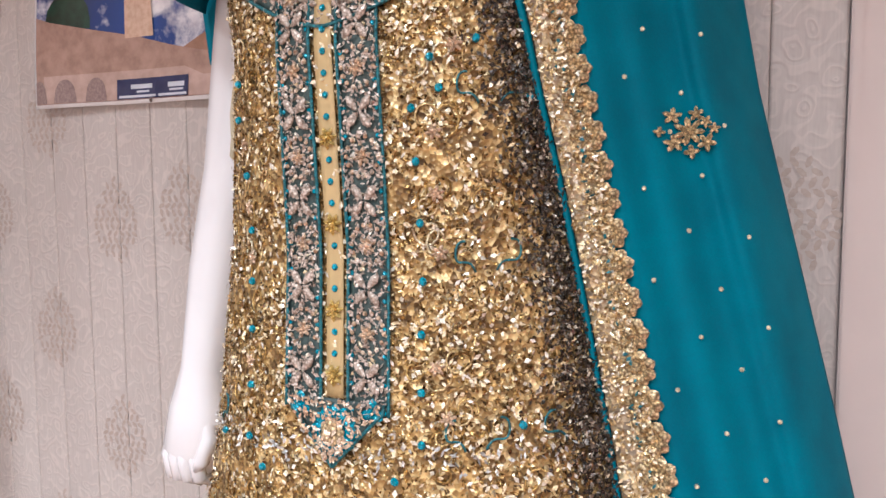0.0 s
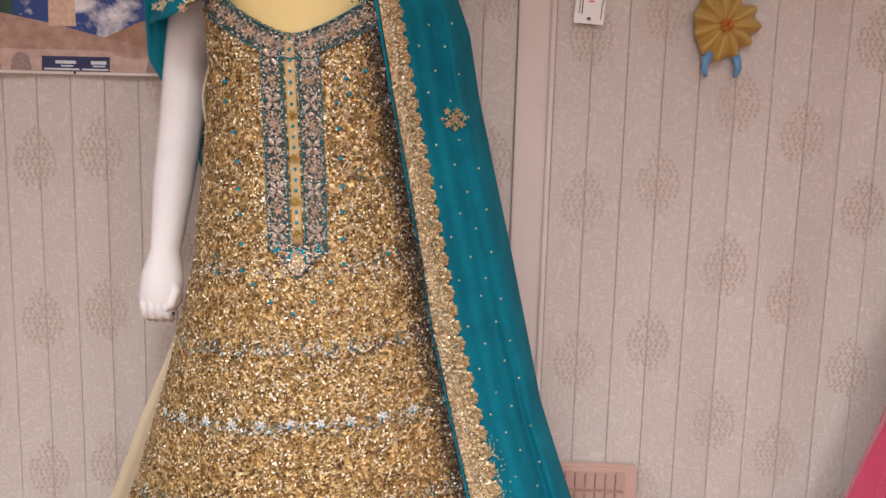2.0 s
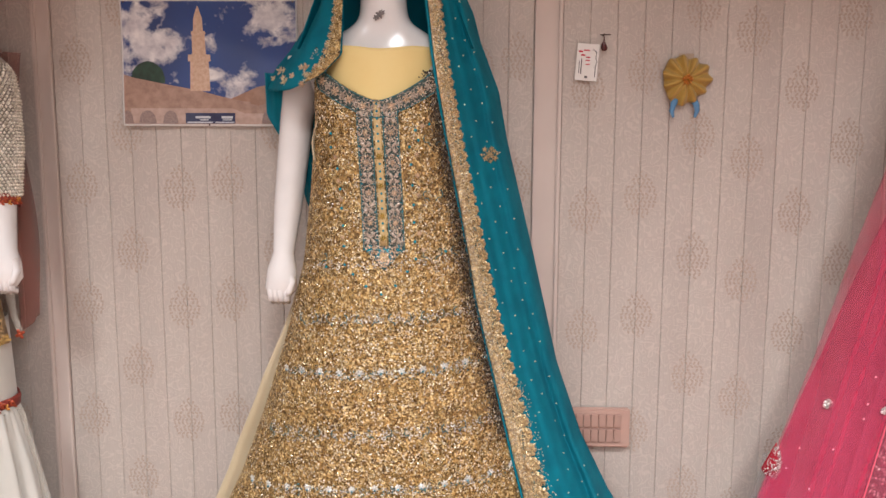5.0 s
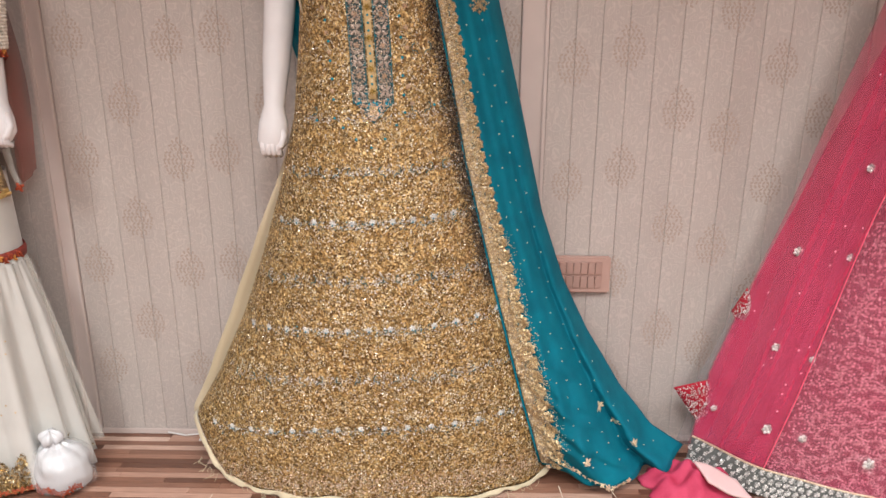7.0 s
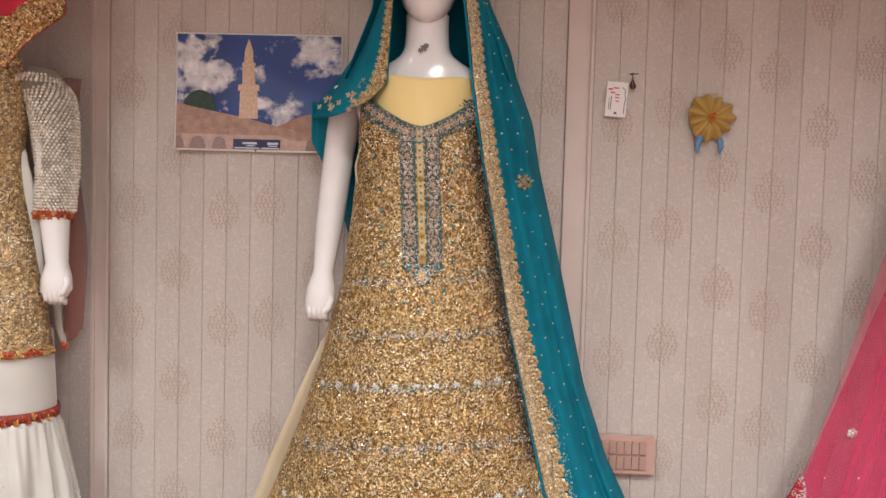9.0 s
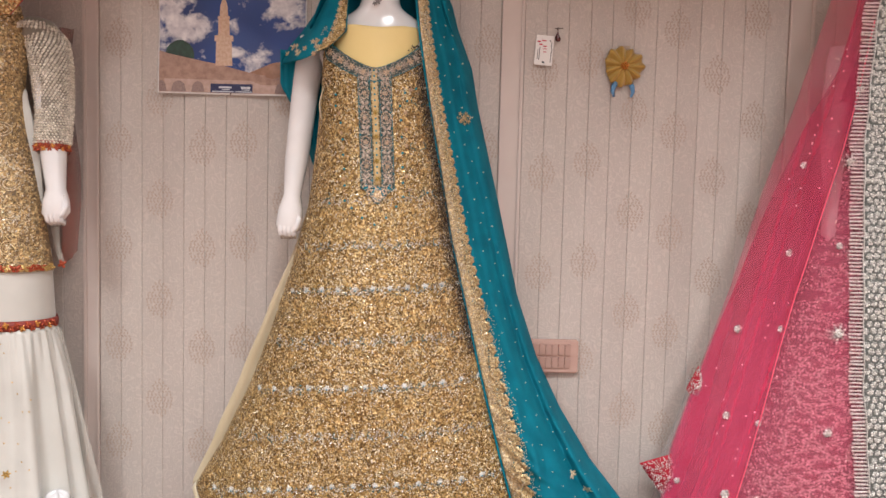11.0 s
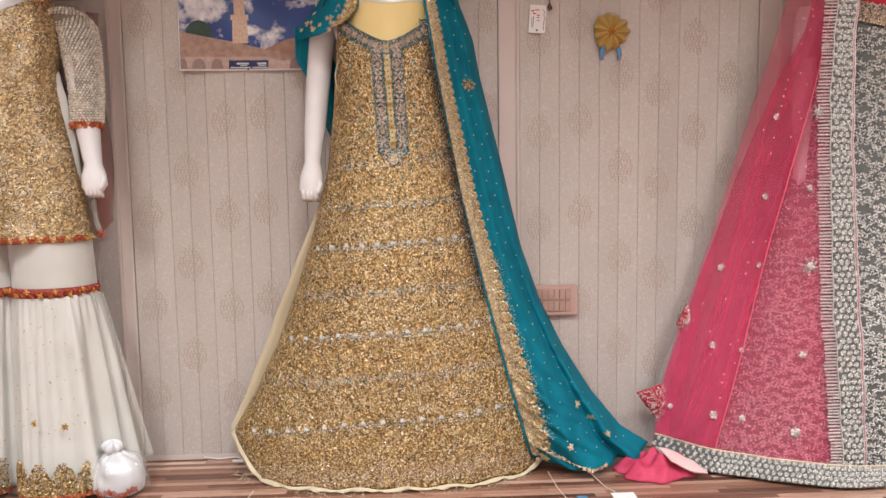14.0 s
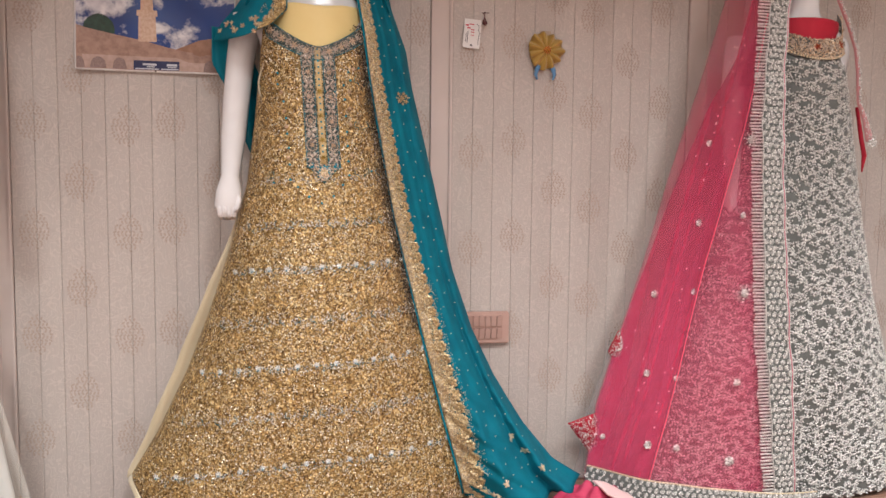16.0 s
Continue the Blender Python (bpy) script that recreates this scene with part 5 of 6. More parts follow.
for aa, m, w in ((0.0, M_SILVER, 0.0016), (0.91, M_SILVER, 0.0016), (0.97, M_PINKCORD, 0.0016), (1.0, M_SILVER, 0.0018)):
    v, f = tube([(pb(aa, z)[0], pb(aa, z)[1] - 0.003, z) for z in np.linspace(1.75, 0.025, 70)], w, 5)
    link_mesh("edge_cord", v, f, m, border_part)
# comb of short bead bars on the inner side of the border
bar_v, bar_f = tube([(-0.036 + 0.00317 * i, 0.0, 0.0) for i in range(12)], [0.0034 if i % 2 else 0.0016 for i in range(12)], 6)
BAR = bpy.data.meshes.new("bead_bar")
BAR.from_pydata([tuple(p) for p in bar_v], [], bar_f)
BAR.materials.append(M_SILVER)
for row in range(180):
    z = 1.74 - 0.0095 * row
    x1 = curve_at(PI, z) - 0.003
    shared("bead_bar", BAR, (x1, min(pb(0, z)[1], pink_y(x1 - 0.02, z)) - 0.003, z), pinkv, turn=rng.normal(0, 0.03), size=rng.uniform(0.9, 1.05))
# silver border along the floor
def floor_border(a, b):
    x = 1.462 + 0.60 * a
    z = 0.012 + 0.052 * b + 0.016 * (1 - a) * b
    xx = x + 0.02 * b
    return xx, pink_y(min(xx, 1.96), max(0.03, z)) - 0.010 - 0.024 * (1 - b) - 0.01 * math.sin(9 * a), z
V, F = grid(floor_border, 60, 6)
fb = link_mesh("floor_border", V, F, M_GREY, pinkv, "grey floor border of silver flowers", solid=0.0015)
for i in range(38):
    for j in range(4):
        x, y, z = floor_border((i + 0.5 * (j % 2) + 0.2) / 38.5, 0.13 + 0.245 * j)
        shared("bead_flower", BLOSSOM, (x, y - 0.003, z), fb, turn=rng.uniform(0, 6.28), size=rng.uniform(0.82, 0.98))
P = [floor_border(rng.uniform(), rng.uniform()) for _ in range(350)]
v, f = beads([(x, y - 0.003, z) for x, y, z in P], 0.0024, rng)
link_mesh("border_beads", v, f, M_SILVER, fb, smooth=False, kind="stuff")
for b in (1.0,):
    v, f = tube([(p[0], p[1] - 0.002, p[2]) for p in (floor_border(a, b) for a in np.linspace(0, 1, 50))], 0.003, 6)
    link_mesh("edge_cord", v, f, M_BRIGHT, fb, "pale pink edging")
# flowers of beads on the net: large and small
for x, z, r in ((1.804, 1.078, 0.012), (1.765, 0.842, 0.012), (1.849, 0.868, 0.011), (1.665, 0.622, 0.014), (1.741, 0.64, 0.011), (1.628, 0.388, 0.013), (1.691, 0.384, 0.010), (1.829, 0.39, 0.013), (1.524, 0.175, 0.011), (1.622, 0.178, 0.016),
                (1.69, 0.181, 0.013), (1.817, 0.159, 0.017), (1.899, 1.272, 0.012)):
    shared("net_flower", BLOSSOM, (x, pink_y(x, z) - 0.005, z), pinkv, "silver bead flower", turn=x * 40, size=r / 0.0105)
STAR = bead_cluster("net_flower", [(0, 0, 1.2)] + [(0.0075 * k * math.cos(math.pi * i / 4), 0.0075 * k * math.sin(math.pi * i / 4), 1.25 - 0.22 * k) for i in range(8) for k in (1, 2, 2.9)], 0.0042, 0.7, M_SILVER)
for x, z, s in ((1.872, 1.084, 1.0), (1.848, 0.646, 1.15)):
    shared("net_flower", STAR, (x, pink_y(x, z) - 0.006, z), pinkv, "large silver bead star", turn=0.2, size=s)
for k in range(60):
    z = rng.uniform(0.1, 1.4)
    xo, xi = curve_at(PO, z) + 0.02, curve_at(PI, z) - 0.04
    if xi > xo:
        v, f = gem(lambda p, q, y=pink_y(xo + 0.3 * (xi - xo), z): y, xo + 0.3 * (xi - xo), z, 0.0026, 0.006) if k % 4 == 0 else gem(pink_y, rng.uniform(xo, xi), z, 0.0023, 0.004)
        link_mesh("sequin", v, f, M_SILVER, pinkv)
# two turned-out corners of the veil's other edge, with silver work
for pts, s in (([(1.585, -0.085, 0.50), (1.556, -0.075, 0.43), (1.585, -0.09, 0.385), (1.60, -0.10, 0.44)], 0.9), ([(1.515, -0.09, 0.24), (1.43, -0.07, 0.205), (1.495, -0.09, 0.115), (1.53, -0.10, 0.16)], 1.4)):
    A, B, C, D = map(Vector, pts)
    quad = lambda a, b: tuple((A * (1 - a) + B * a) * (1 - b) + (D * (1 - a) + C * a) * b + Vector((0, -0.012 * math.sin(3.1 * a) * math.sin(3.1 * b), 0)))
    V, F = grid(quad, 8, 8)
    cn = link_mesh("corner", V, F, M_REDCLOTH, pinkv, "dark red corner with silver beads", solid=0.0012)
    P = [quad(rng.uniform(), rng.uniform()) for _ in range(int(240 * s))]
    v, f = chips([(x, y - 0.003, z) for x, y, z in P], [(0, -1, 0.1)] * len(P), 0.006, 0.0034, 0.4, rng, 0.003)
    link_mesh("corner_beads", v, f, M_SILVER, cn, smooth=False, kind="stuff")
V, F = grid(lambda a, b: (1.57 - 0.12 * b + (0.06 + 0.06 * b) * a + 0.006 * math.sin(9 * b), -0.05 - 0.03 * a, 0.46 - 0.44 * b), 12, 20)
link_mesh("back_net", V, F, M_PALENET, pinkv, "pale net hanging behind", solid=0.0006)

# ---------- embroidery of the tunic, its veil, and the gharara ----------
def ivory(x, z):
    """Paler patches of the embroidery."""
    return math.sin(x * 31 + 1.8 * math.sin(z * 17)) * math.sin(z * 27 + 1.2 * math.sin(x * 23))


gold_p, gold_n, pale_p, pale_n = [], [], [], []
for k in range(30000):
    z = rng.uniform(0.75, 1.45)
    x = rng.uniform(max(curve_at(KL, z), -0.66) + 0.01, curve_at(KR, z) - 0.008)
    if z > 1.383 + max(0, abs(x + 0.47) - 0.05) * 0.62:
        continue
    c = math.sin(x * 115 + 2 * math.sin(z * 41)) * math.sin(z * 108)
    if rng.uniform() > 0.6 + 0.4 * c:
        continue
    pale = rng.uniform() < 0.16 + 0.84 * max(0.0, ivory(x, z))
    (pale_p if pale else gold_p).append((x, tunic_y(x, z), z))
    (pale_n if pale else gold_n).append(normal_of(tunic_y, x, z))
v, f = chips(gold_p, gold_n, 0.0056, 0.0024, 0.45, rng, 0.0014)
link_mesh("sequins", v, f, M_SEQUIN, tunic, "gold sequins", smooth=False, kind="stuff")
v, f = chips(pale_p, pale_n, 0.0066, 0.0032, 0.4, rng, 0.0020)
link_mesh("pale_sequins", v, f, M_SPARK, tunic, "ivory sequins in patches", smooth=False, kind="stuff")
# rings and half-rings of gold cord with a small blossom inside
V, F = [], []
for row in range(13):
    for col in range(8):
        x = -0.655 + 0.058 * (col + 0.5 * (row % 2)) + rng.normal(0, 0.006)
        z = 0.795 + 0.047 * row + rng.normal(0, 0.006)
        if x > curve_at(KR, z) - 0.034 or z > 1.35:
            continue
        w0, turns = rng.uniform(0, 6.28), rng.uniform(3.6, 5.6)
        for r0, rr in ((0.021, 0.0014), (0.0145, 0.0011)):
            pts = [(x + r0 * (1 - 0.25 * q / 17) * math.cos(w0 + turns * q / 17), z + r0 * (1 - 0.25 * q / 17) * math.sin(w0 + turns * q / 17)) for q in range(18)]
            v, f = tube([(a, tunic_y(a, b) - 0.0030, b) for a, b in pts], rr, 5)
            V, F = V + list(v), F + [tuple(i + len(V) for i in g) for g in f]
        v, f = flower(tunic_y, x, z, 0.0075, 6, 0.003, w0, 0.3)
        V, F = V + list(v), F + [tuple(i + len(V) for i in g) for g in f]
link_mesh("scroll_cord", V, F, M_BRIGHT, tunic, "pale gold cord scrolls", kind="stuff")
# braided red hem: a row of overlapping knots
for k in range(40):
    x = -0.695 + 0.455 * k / 39
    v, f = flower(tunic_y, x, 0.752, 0.0115, 4, 0.003, 0.8 * k, 0.4)
    link_mesh("hem_knot", v, f, M_REDGOLD if k % 3 else M_GOLD, tunic, "red and gold braid knot")
for k in range(16):
    v, f = flower(tunic_y, -0.548 + 0.003 * (k % 2), 1.36 - 0.016 * k, 0.012, 4, 0.003, k, 0.4)
    link_mesh("placket_knot", v, f, M_REDGOLD, tunic)
# lattice of silver beads on the sleeves
for side, sl in zip((-1, 1), [o for o in tunic.children if o.name.startswith("sleeve")]):
    P = []
    for row in range(44):
        z = 1.408 - 0.0074 * row
        cx = -0.47 + side * curve_at([(1.06, 0.234), (1.16, 0.231), (1.30, 0.220), (1.36, 0.208), (1.42, 0.178)], z)
        rr = curve_at([(1.06, 0.0385), (1.16, 0.0400), (1.25, 0.0445), (1.32, 0.0490), (1.37, 0.0520), (1.40, 0.045), (1.42, 0.028)], z)
        rr += 0.0065
        for i in range(32):
            w = 2 * math.pi * (i + 0.5 * (row % 2)) / 32
            P.append((cx + rr * math.cos(w), -0.125 - 0.02 * (z > 1.39) - 0.20 * max(0.0, 1.2 - z) + rr * 0.96 * math.sin(w), z))
    v, f = beads(P, 0.0050, rng, 0.8)
    link_mesh("lattice_beads", v, f, M_SLEEVEBEAD, sl, "silver lattice beads", smooth=False, kind="stuff")
V, F = grid(lambda a, b: (curve_at(KR, 1.235 - 0.33 * b) - 0.004 + (0.004 + 0.018 * math.sin(math.pi * b ** 0.7)) * a, -0.16 + 0.012 * a, 1.235 - 0.33 * b), 4, 24)
link_mesh("side_lining", V, F, M_WHITE, tunic, "ivory side lining", solid=0.002)

redveil = thing("veil", "crimson net veil with wide gold and copper border", "veil")
def scarf(a, b):
    x0 = -0.60 + 0.42 * a
    edge = 1.535 - 1.0 * max(0, x0 + 0.43) * 1.0 if x0 < -0.296 else 1.405 + 1.15 * (x0 + 0.296)
    z = 1.82 + (edge - 1.82) * b
    return x0, -0.17 - 0.06 * math.sin(math.pi * a) - 0.045 * b + 0.008 * math.sin(20 * a), z
V, F = grid(scarf, 30, 30)
link_mesh("drape", V, F, M_REDCLOTH, redveil, "crimson drape over the head", solid=0.0012)
V, F = grid(lambda a, b: tuple(Vector(scarf(a, 0.72 + 0.28 * b)) + Vector((0, -0.004, 0))), 30, 8)
bo = link_mesh("border", V, F, M_GOLDNET, redveil, "gold and copper border", solid=0.0015)
P = [scarf(rng.uniform(), rng.uniform(0.72, 1.0)) for _ in range(2200)]
v, f = chips([(x, y - 0.005, z) for x, y, z in P], [(0.1, -0.97, 0.1)] * len(P), 0.008, 0.004, 0.4, rng, 0.004)
link_mesh("border_sequins", v, f, island("copper_sequin", [(0, (0.45, 0.1, 0.03)), (0.4, (0.7, 0.35, 0.12)), (1, (1, 0.8, 0.5))], 0.3, 0.8), bo, smooth=False, kind="stuff")
M_REDNET = net("brick_red_net", (0.26, 0.04, 0.025), (0.36, 0.07, 0.04), 0.3)
V, F = grid(lambda a, b: (-0.285 + 0.062 * a + 0.02 * b - 0.012 * math.sin(7 * b) * a, -0.055 + 0.012 * math.sin(9 * a + 3 * b), 1.42 - 0.68 * b + 0.05 * a * b), 14, 40)
link_mesh("back_fall", V, F, M_REDNET, redveil, "brick red net hanging behind the arm", solid=0.0008)
V, F = tube([(-0.250, -0.115, 0.86), (-0.240, -0.12, 0.80), (-0.225, -0.12, 0.755)], [(0.012, 0.003), (0.009, 0.003), (0.008, 0.003)], 8)
link_mesh("corner", V, F, M_WHITENET, redveil)
v, f = flower(lambda p, q: -0.123, -0.225, 0.757, 0.014, 4, 0.002, 0.5, 0.3)
link_mesh("corner_knot", v, f, M_REDGOLD, redveil)

flares = [o for o in gharara.children if o.name.startswith("flare")]
for fl, side in zip(flares, (1, -1)):
    cx0 = -0.47 + side * 0.112
    def flare_y(x, z, cx0=cx0, side=side):
        b = (0.592 - z) / 0.578
        rx, ry = 0.122 + 0.088 * b ** 0.9, 0.10 + 0.05 * b ** 0.9
        rx = rx if (x - cx0) * side > 0 else 0.116
        return -0.155 - ry * 1.13 * math.sqrt(max(0.02, 1 - ((x - cx0) / rx) ** 2)) - 0.006
    P, N = [], []
    for k in range(6500):
        z = 0.016 + 0.14 * rng.uniform() ** 1.5
        rx = 0.215
        x = cx0 + side * rng.uniform(-0.10, rx * 0.9)
        if z > 0.075 + 0.045 * abs(math.sin(x * 48)):
            continue
        P.append((x, flare_y(x, z), z)), N.append((0, -1, 0.1))
    v, f = chips(P, N, 0.0078, 0.0036, 0.4, rng, 0.002)
    link_mesh("hem_sequins", v, f, M_SEQUIN, fl, "gold hem embroidery", smooth=False, kind="stuff")
    for k in range(20):
        x = cx0 + side * (-0.10 + 0.29 * k / 19)
        v, f = flower(flare_y, x, 0.02, 0.010, 4, 0.003, k, 0.4)
        link_mesh("hem_knot", v, f, M_REDGOLD, fl)
    for k in range(46):
        z = rng.uniform(0.16, 0.57)
        b = (0.592 - z) / 0.578
        x = cx0 + side * rng.uniform(-0.1, 0.09 + 0.08 * b)
        v, f = gem(flare_y, x, z, 0.0024, 0.004)
        link_mesh("sequin", v, f, M_GOLD, fl)
    for x, z in ((cx0 - side * 0.01, 0.235), (cx0 + side * 0.07, 0.22)):
        v, f = flower(flare_y, x, z, 0.012, 6, 0.003, 0.2, 0.35)
        link_mesh("gold_flower", v, f, M_GOLD, fl)
    for k in range(30):
        w = math.pi + math.pi * k / 29
        x, y = cx0 + 0.123 * math.cos(w), -0.15 + 0.108 * math.sin(w)
        v, f = flower(lambda p, q, y=y: y, x, 0.597 + 0.005 * (-1) ** k, 0.0105, 4, 0.004, 0.8 * k, 0.4)
        link_mesh("braid_knot", v, f, M_REDGOLD if k % 3 else M_ORANGE, gharara)
# sheer overlay spreading to one side
V, F = grid(lambda a, b: (-0.24 + 0.015 * a + (0.03 + 0.10 * a) * b, -0.19 + 0.06 * a - 0.02 * math.sin(8 * a) * b, 0.58 - 0.50 * b - 0.05 * b * (1 - a)), 16, 30)
link_mesh("overlay", V, F, M_WHITENET, gharara, "sheer ivory net overlay", solid=0.0006)
P = [(-0.155 + rng.normal(0, 0.016), -0.165, 0.075 + rng.normal(0, 0.018)) for _ in range(160)]
v, f = chips(P, [(0, -1, 0)] * 160, 0.008, 0.003, 0.4, rng, 0.002)
link_mesh("overlay_sequins", v, f, M_SEQUIN, gharara, smooth=False, kind="stuff")

# ---------- poster ----------
poster = thing("poster", "glossy laminated poster of a domed building and minaret under clouds", "poster")
PX, PZ, PW, PH = 0.0, 1.251, 0.428, 0.299


def py(x, z):
    """The sheet lies slightly wavy on the wall."""
    a, b = (x - PX) / PW, (z - PZ) / PH
    return -0.006 - 0.0035 * math.sin(9 * a + 1) * (1 - b) ** 2 - 0.002 * math.sin(7 * b + 5 * a) - 0.004 * (1 - b) ** 3


def poster_mat(name, lo, hi, scale=60):
    m = plain(name, lo, 0.28, vary=0.0, scale=scale, coat=0.6, bumpy=0.0)
    nt = m.node_tree
    p = nt.nodes["Principled BSDF"]
    nt.links.new(ramp(nt, noise_tex(nt, coords(nt), scale, 5), [(0.35, lo), (0.65, hi)]), p.inputs["Base Color"])
    p.inputs["Coat Roughness"].default_value = 0.06
    return m


def sky_print():
    m, nt, p = material("printed_sky")
    v = coords(nt, 1, 0, 1.15)
    n = node(nt, "ShaderNodeTexNoise", Scale=17.0, Detail=8.0, Roughness=0.6, Distortion=0.2)
    nt.links.new(v, n.inputs["Vector"])
    total = n.outputs["Fac"]
    for cx, cz, r, amp in ((0.03, 1.455, 0.115, 0.30), (0.105, 1.425, 0.07, 0.22), (0.075, 1.53, 0.06, 0.16), (0.365, 1.51, 0.10, 0.30), (0.225, 1.365, 0.055, 0.25), (0.29, 1.355, 0.055, 0.22)):
        d = nt.nodes.new("ShaderNodeVectorMath")
        d.operation = "DISTANCE"
        d.inputs[1].default_value = (cx, 0, cz * 1.15)
        nt.links.new(v, d.inputs[0])
        mr = nt.nodes.new("ShaderNodeMapRange")
        mr.inputs["From Min"].default_value, mr.inputs["From Max"].default_value = 0.0, r
        mr.inputs["To Min"].default_value, mr.inputs["To Max"].default_value = amp, 0.0
        nt.links.new(d.outputs["Value"], mr.inputs["Value"])
        ad = nt.nodes.new("ShaderNodeMath")
        nt.links.new(total, ad.inputs[0])
        nt.links.new(mr.outputs[0], ad.inputs[1])
        total = ad.outputs[0]
    sky = ramp(nt, noise_tex(nt, v, 4.0, 1), [(0.3, (0.003, 0.022, 0.12)), (0.7, (0.008, 0.062, 0.28))])
    cloud = ramp(nt, noise_tex(nt, v, 30.0, 4), [(0.3, (0.36, 0.34, 0.40)), (0.65, (0.76, 0.73, 0.73))])
    c = mixed(nt, ramp(nt, total, [(0.57, (0, 0, 0)), (0.70, (1, 1, 1))]), sky, cloud)
    nt.links.new(c, p.inputs["Base Color"])
    p.inputs["Roughness"].default_value, p.inputs["Coat Weight"].default_value, p.inputs["Coat Roughness"].default_value = 0.3, 0.6, 0.06
    return m


def on_sheet(x0, x1, z0, z1, lift, nx=20, nz=14):
    return grid(lambda a, b: (x0 + (x1 - x0) * a, py(x0 + (x1 - x0) * a, z1 + (z0 - z1) * b) - lift, z1 + (z0 - z1) * b), nx, nz)


def shape_on(poly, lift):
    """A flat printed shape from its outline (x to top z over a base z)."""
    V, F = [], []
    for x, z0, z1 in poly:
        V += [(x, py(x, z0) - lift, z0), (x, py(x, (z0 + z1) / 2) - lift, (z0 + z1) / 2), (x, py(x, z1) - lift, z1)]
    for i in range(len(poly) - 1):
        k = 3 * i
        F += [(k, k + 3, k + 4, k + 1), (k + 1, k + 4, k + 5, k + 2)]
    return V, F


V, F = on_sheet(PX, PX + PW, PZ, PZ + PH, 0.0, 40, 28)
link_mesh("sheet", V, F, poster_mat("poster_white_margin", (0.74, 0.71, 0.70), (0.78, 0.75, 0.74)), poster, "white poster margin", solid=0.0008)
V, F = on_sheet(PX + 0.004, PX + PW - 0.004, PZ + 0.005, PZ + PH - 0.004, 0.0009, 40, 28)
link_mesh("sky", V, F, sky_print(), poster, "blue sky with white clouds")
M_STONE = poster_mat("printed_stone", (0.28, 0.165, 0.125), (0.40, 0.25, 0.195))
roof = [(0.004, 1.374), (0.03, 1.366), (0.06, 1.36), (0.10, 1.352), (0.15, 1.343), (0.19, 1.335), (0.24, 1.322), (0.268, 1.316), (0.30, 1.31), (0.35, 1.305), (0.40, 1.30), (0.424, 1.298)]
V, F = shape_on([(x, PZ + 0.005, z) for x, z in roof], 0.0014)
bl = link_mesh("building", V, F, M_STONE, poster, "tan stone building front")
V, F = shape_on([(x, 1.29, z) for x, z in ((0.262, 1.316), (0.29, 1.328), (0.33, 1.345), (0.37, 1.352), (0.424, 1.345))], 0.0012)
link_mesh("far_roof", V, F, poster_mat("printed_hill", (0.26, 0.13, 0.08), (0.34, 0.18, 0.12)), poster)
V, F = shape_on([(x, PZ + 0.006, 1.2935 - 0.012 * (x > 0.29)) for x in np.linspace(0.02, 0.36, 12)], 0.0018)
link_mesh("arcade", V, F, poster_mat("printed_arcade", (0.40, 0.27, 0.22), (0.50, 0.35, 0.30)), bl)
M_ARCH = poster_mat("printed_arch_shadow", (0.20, 0.13, 0.12), (0.30, 0.21, 0.19), 300)
for ax, aw in ((0.012, 0.014), (0.061, 0.021), (0.116, 0.018), (0.355, 0.016), (0.39, 0.016)):
    V, F = shape_on([(ax + aw * t, PZ + 0.006, 1.262 + 0.026 * math.sqrt(max(0, 1 - t * t))) for t in np.linspace(-1, 1, 13) if ax + aw * t > 0.004], 0.0023)
    link_mesh("arch", V, F, M_ARCH, bl)
M_TOWER = poster_mat("printed_minaret", (0.50, 0.32, 0.22), (0.62, 0.44, 0.33), 120)
rings = [(1.335, 0.0245), (1.405, 0.0225), (1.4055, 0.028), (1.421, 0.027), (1.4215, 0.017), (1.468, 0.0155), (1.4685, 0.018), (1.476, 0.0165), (1.4765, 0.012), (1.505, 0.0105), (1.52, 0.006), (1.534, 0.0008)]
V, F = [], []
for z, r in rings:
    V += [(0.189 - r, py(0.189 - r, z) - 0.0019, z), (0.189 + r, py(0.189 + r, z) - 0.0019, z)]
F = [(2 * i, 2 * i + 1, 2 * i + 3, 2 * i + 2) for i in range(len(rings) - 1)]
link_mesh("minaret", V, F, M_TOWER, poster, "sand-coloured minaret")
V, F = shape_on([(0.0625 + 0.041 * t, 1.353, 1.366 + 0.040 * math.sqrt(max(0, 1 - t * t)) * (1 - 0.1 * abs(t))) for t in np.linspace(-1, 1, 21)], 0.0011)
link_mesh("dome", V, F, poster_mat("printed_green_dome", (0.004, 0.022, 0.014), (0.012, 0.055, 0.032)), poster, "dark green dome")
V, F = shape_on([(x, 1.257, 1.2825) for x in np.linspace(0.152, 0.274, 8)], 0.0027)
sg = link_mesh("sign", V, F, poster_mat("printed_sign_blue", (0.01, 0.015, 0.07), (0.02, 0.03, 0.10)), poster, "dark blue sign with pale lettering bars")
M_PALEINK = poster_mat("printed_pale_ink", (0.5, 0.52, 0.58), (0.6, 0.62, 0.66))
for x0, x1, z0, z1 in ((0.176, 0.213, 1.2695, 1.275), (0.186, 0.208, 1.2645, 1.267), (0.240, 0.268, 1.269, 1.275), (0.243, 0.266, 1.2645, 1.267), (0.156, 0.219, 1.2585, 1.2615), (0.224, 0.272, 1.2585, 1.2615)):
    V, F = shape_on([(x, z0, z1) for x in np.linspace(x0, x1, 4)], 0.0031)
    link_mesh("lettering_bar", V, F, M_PALEINK, sg)
for x, z in ((0.010, PZ + PH - 0.006), (0.418, PZ + PH - 0.006), (0.21, PZ + 0.003)):
    v, f = gem(lambda p, q: py(p, q), x, z, 0.0026, 0.002)
    link_mesh("pin", v, f, M_METAL, poster)

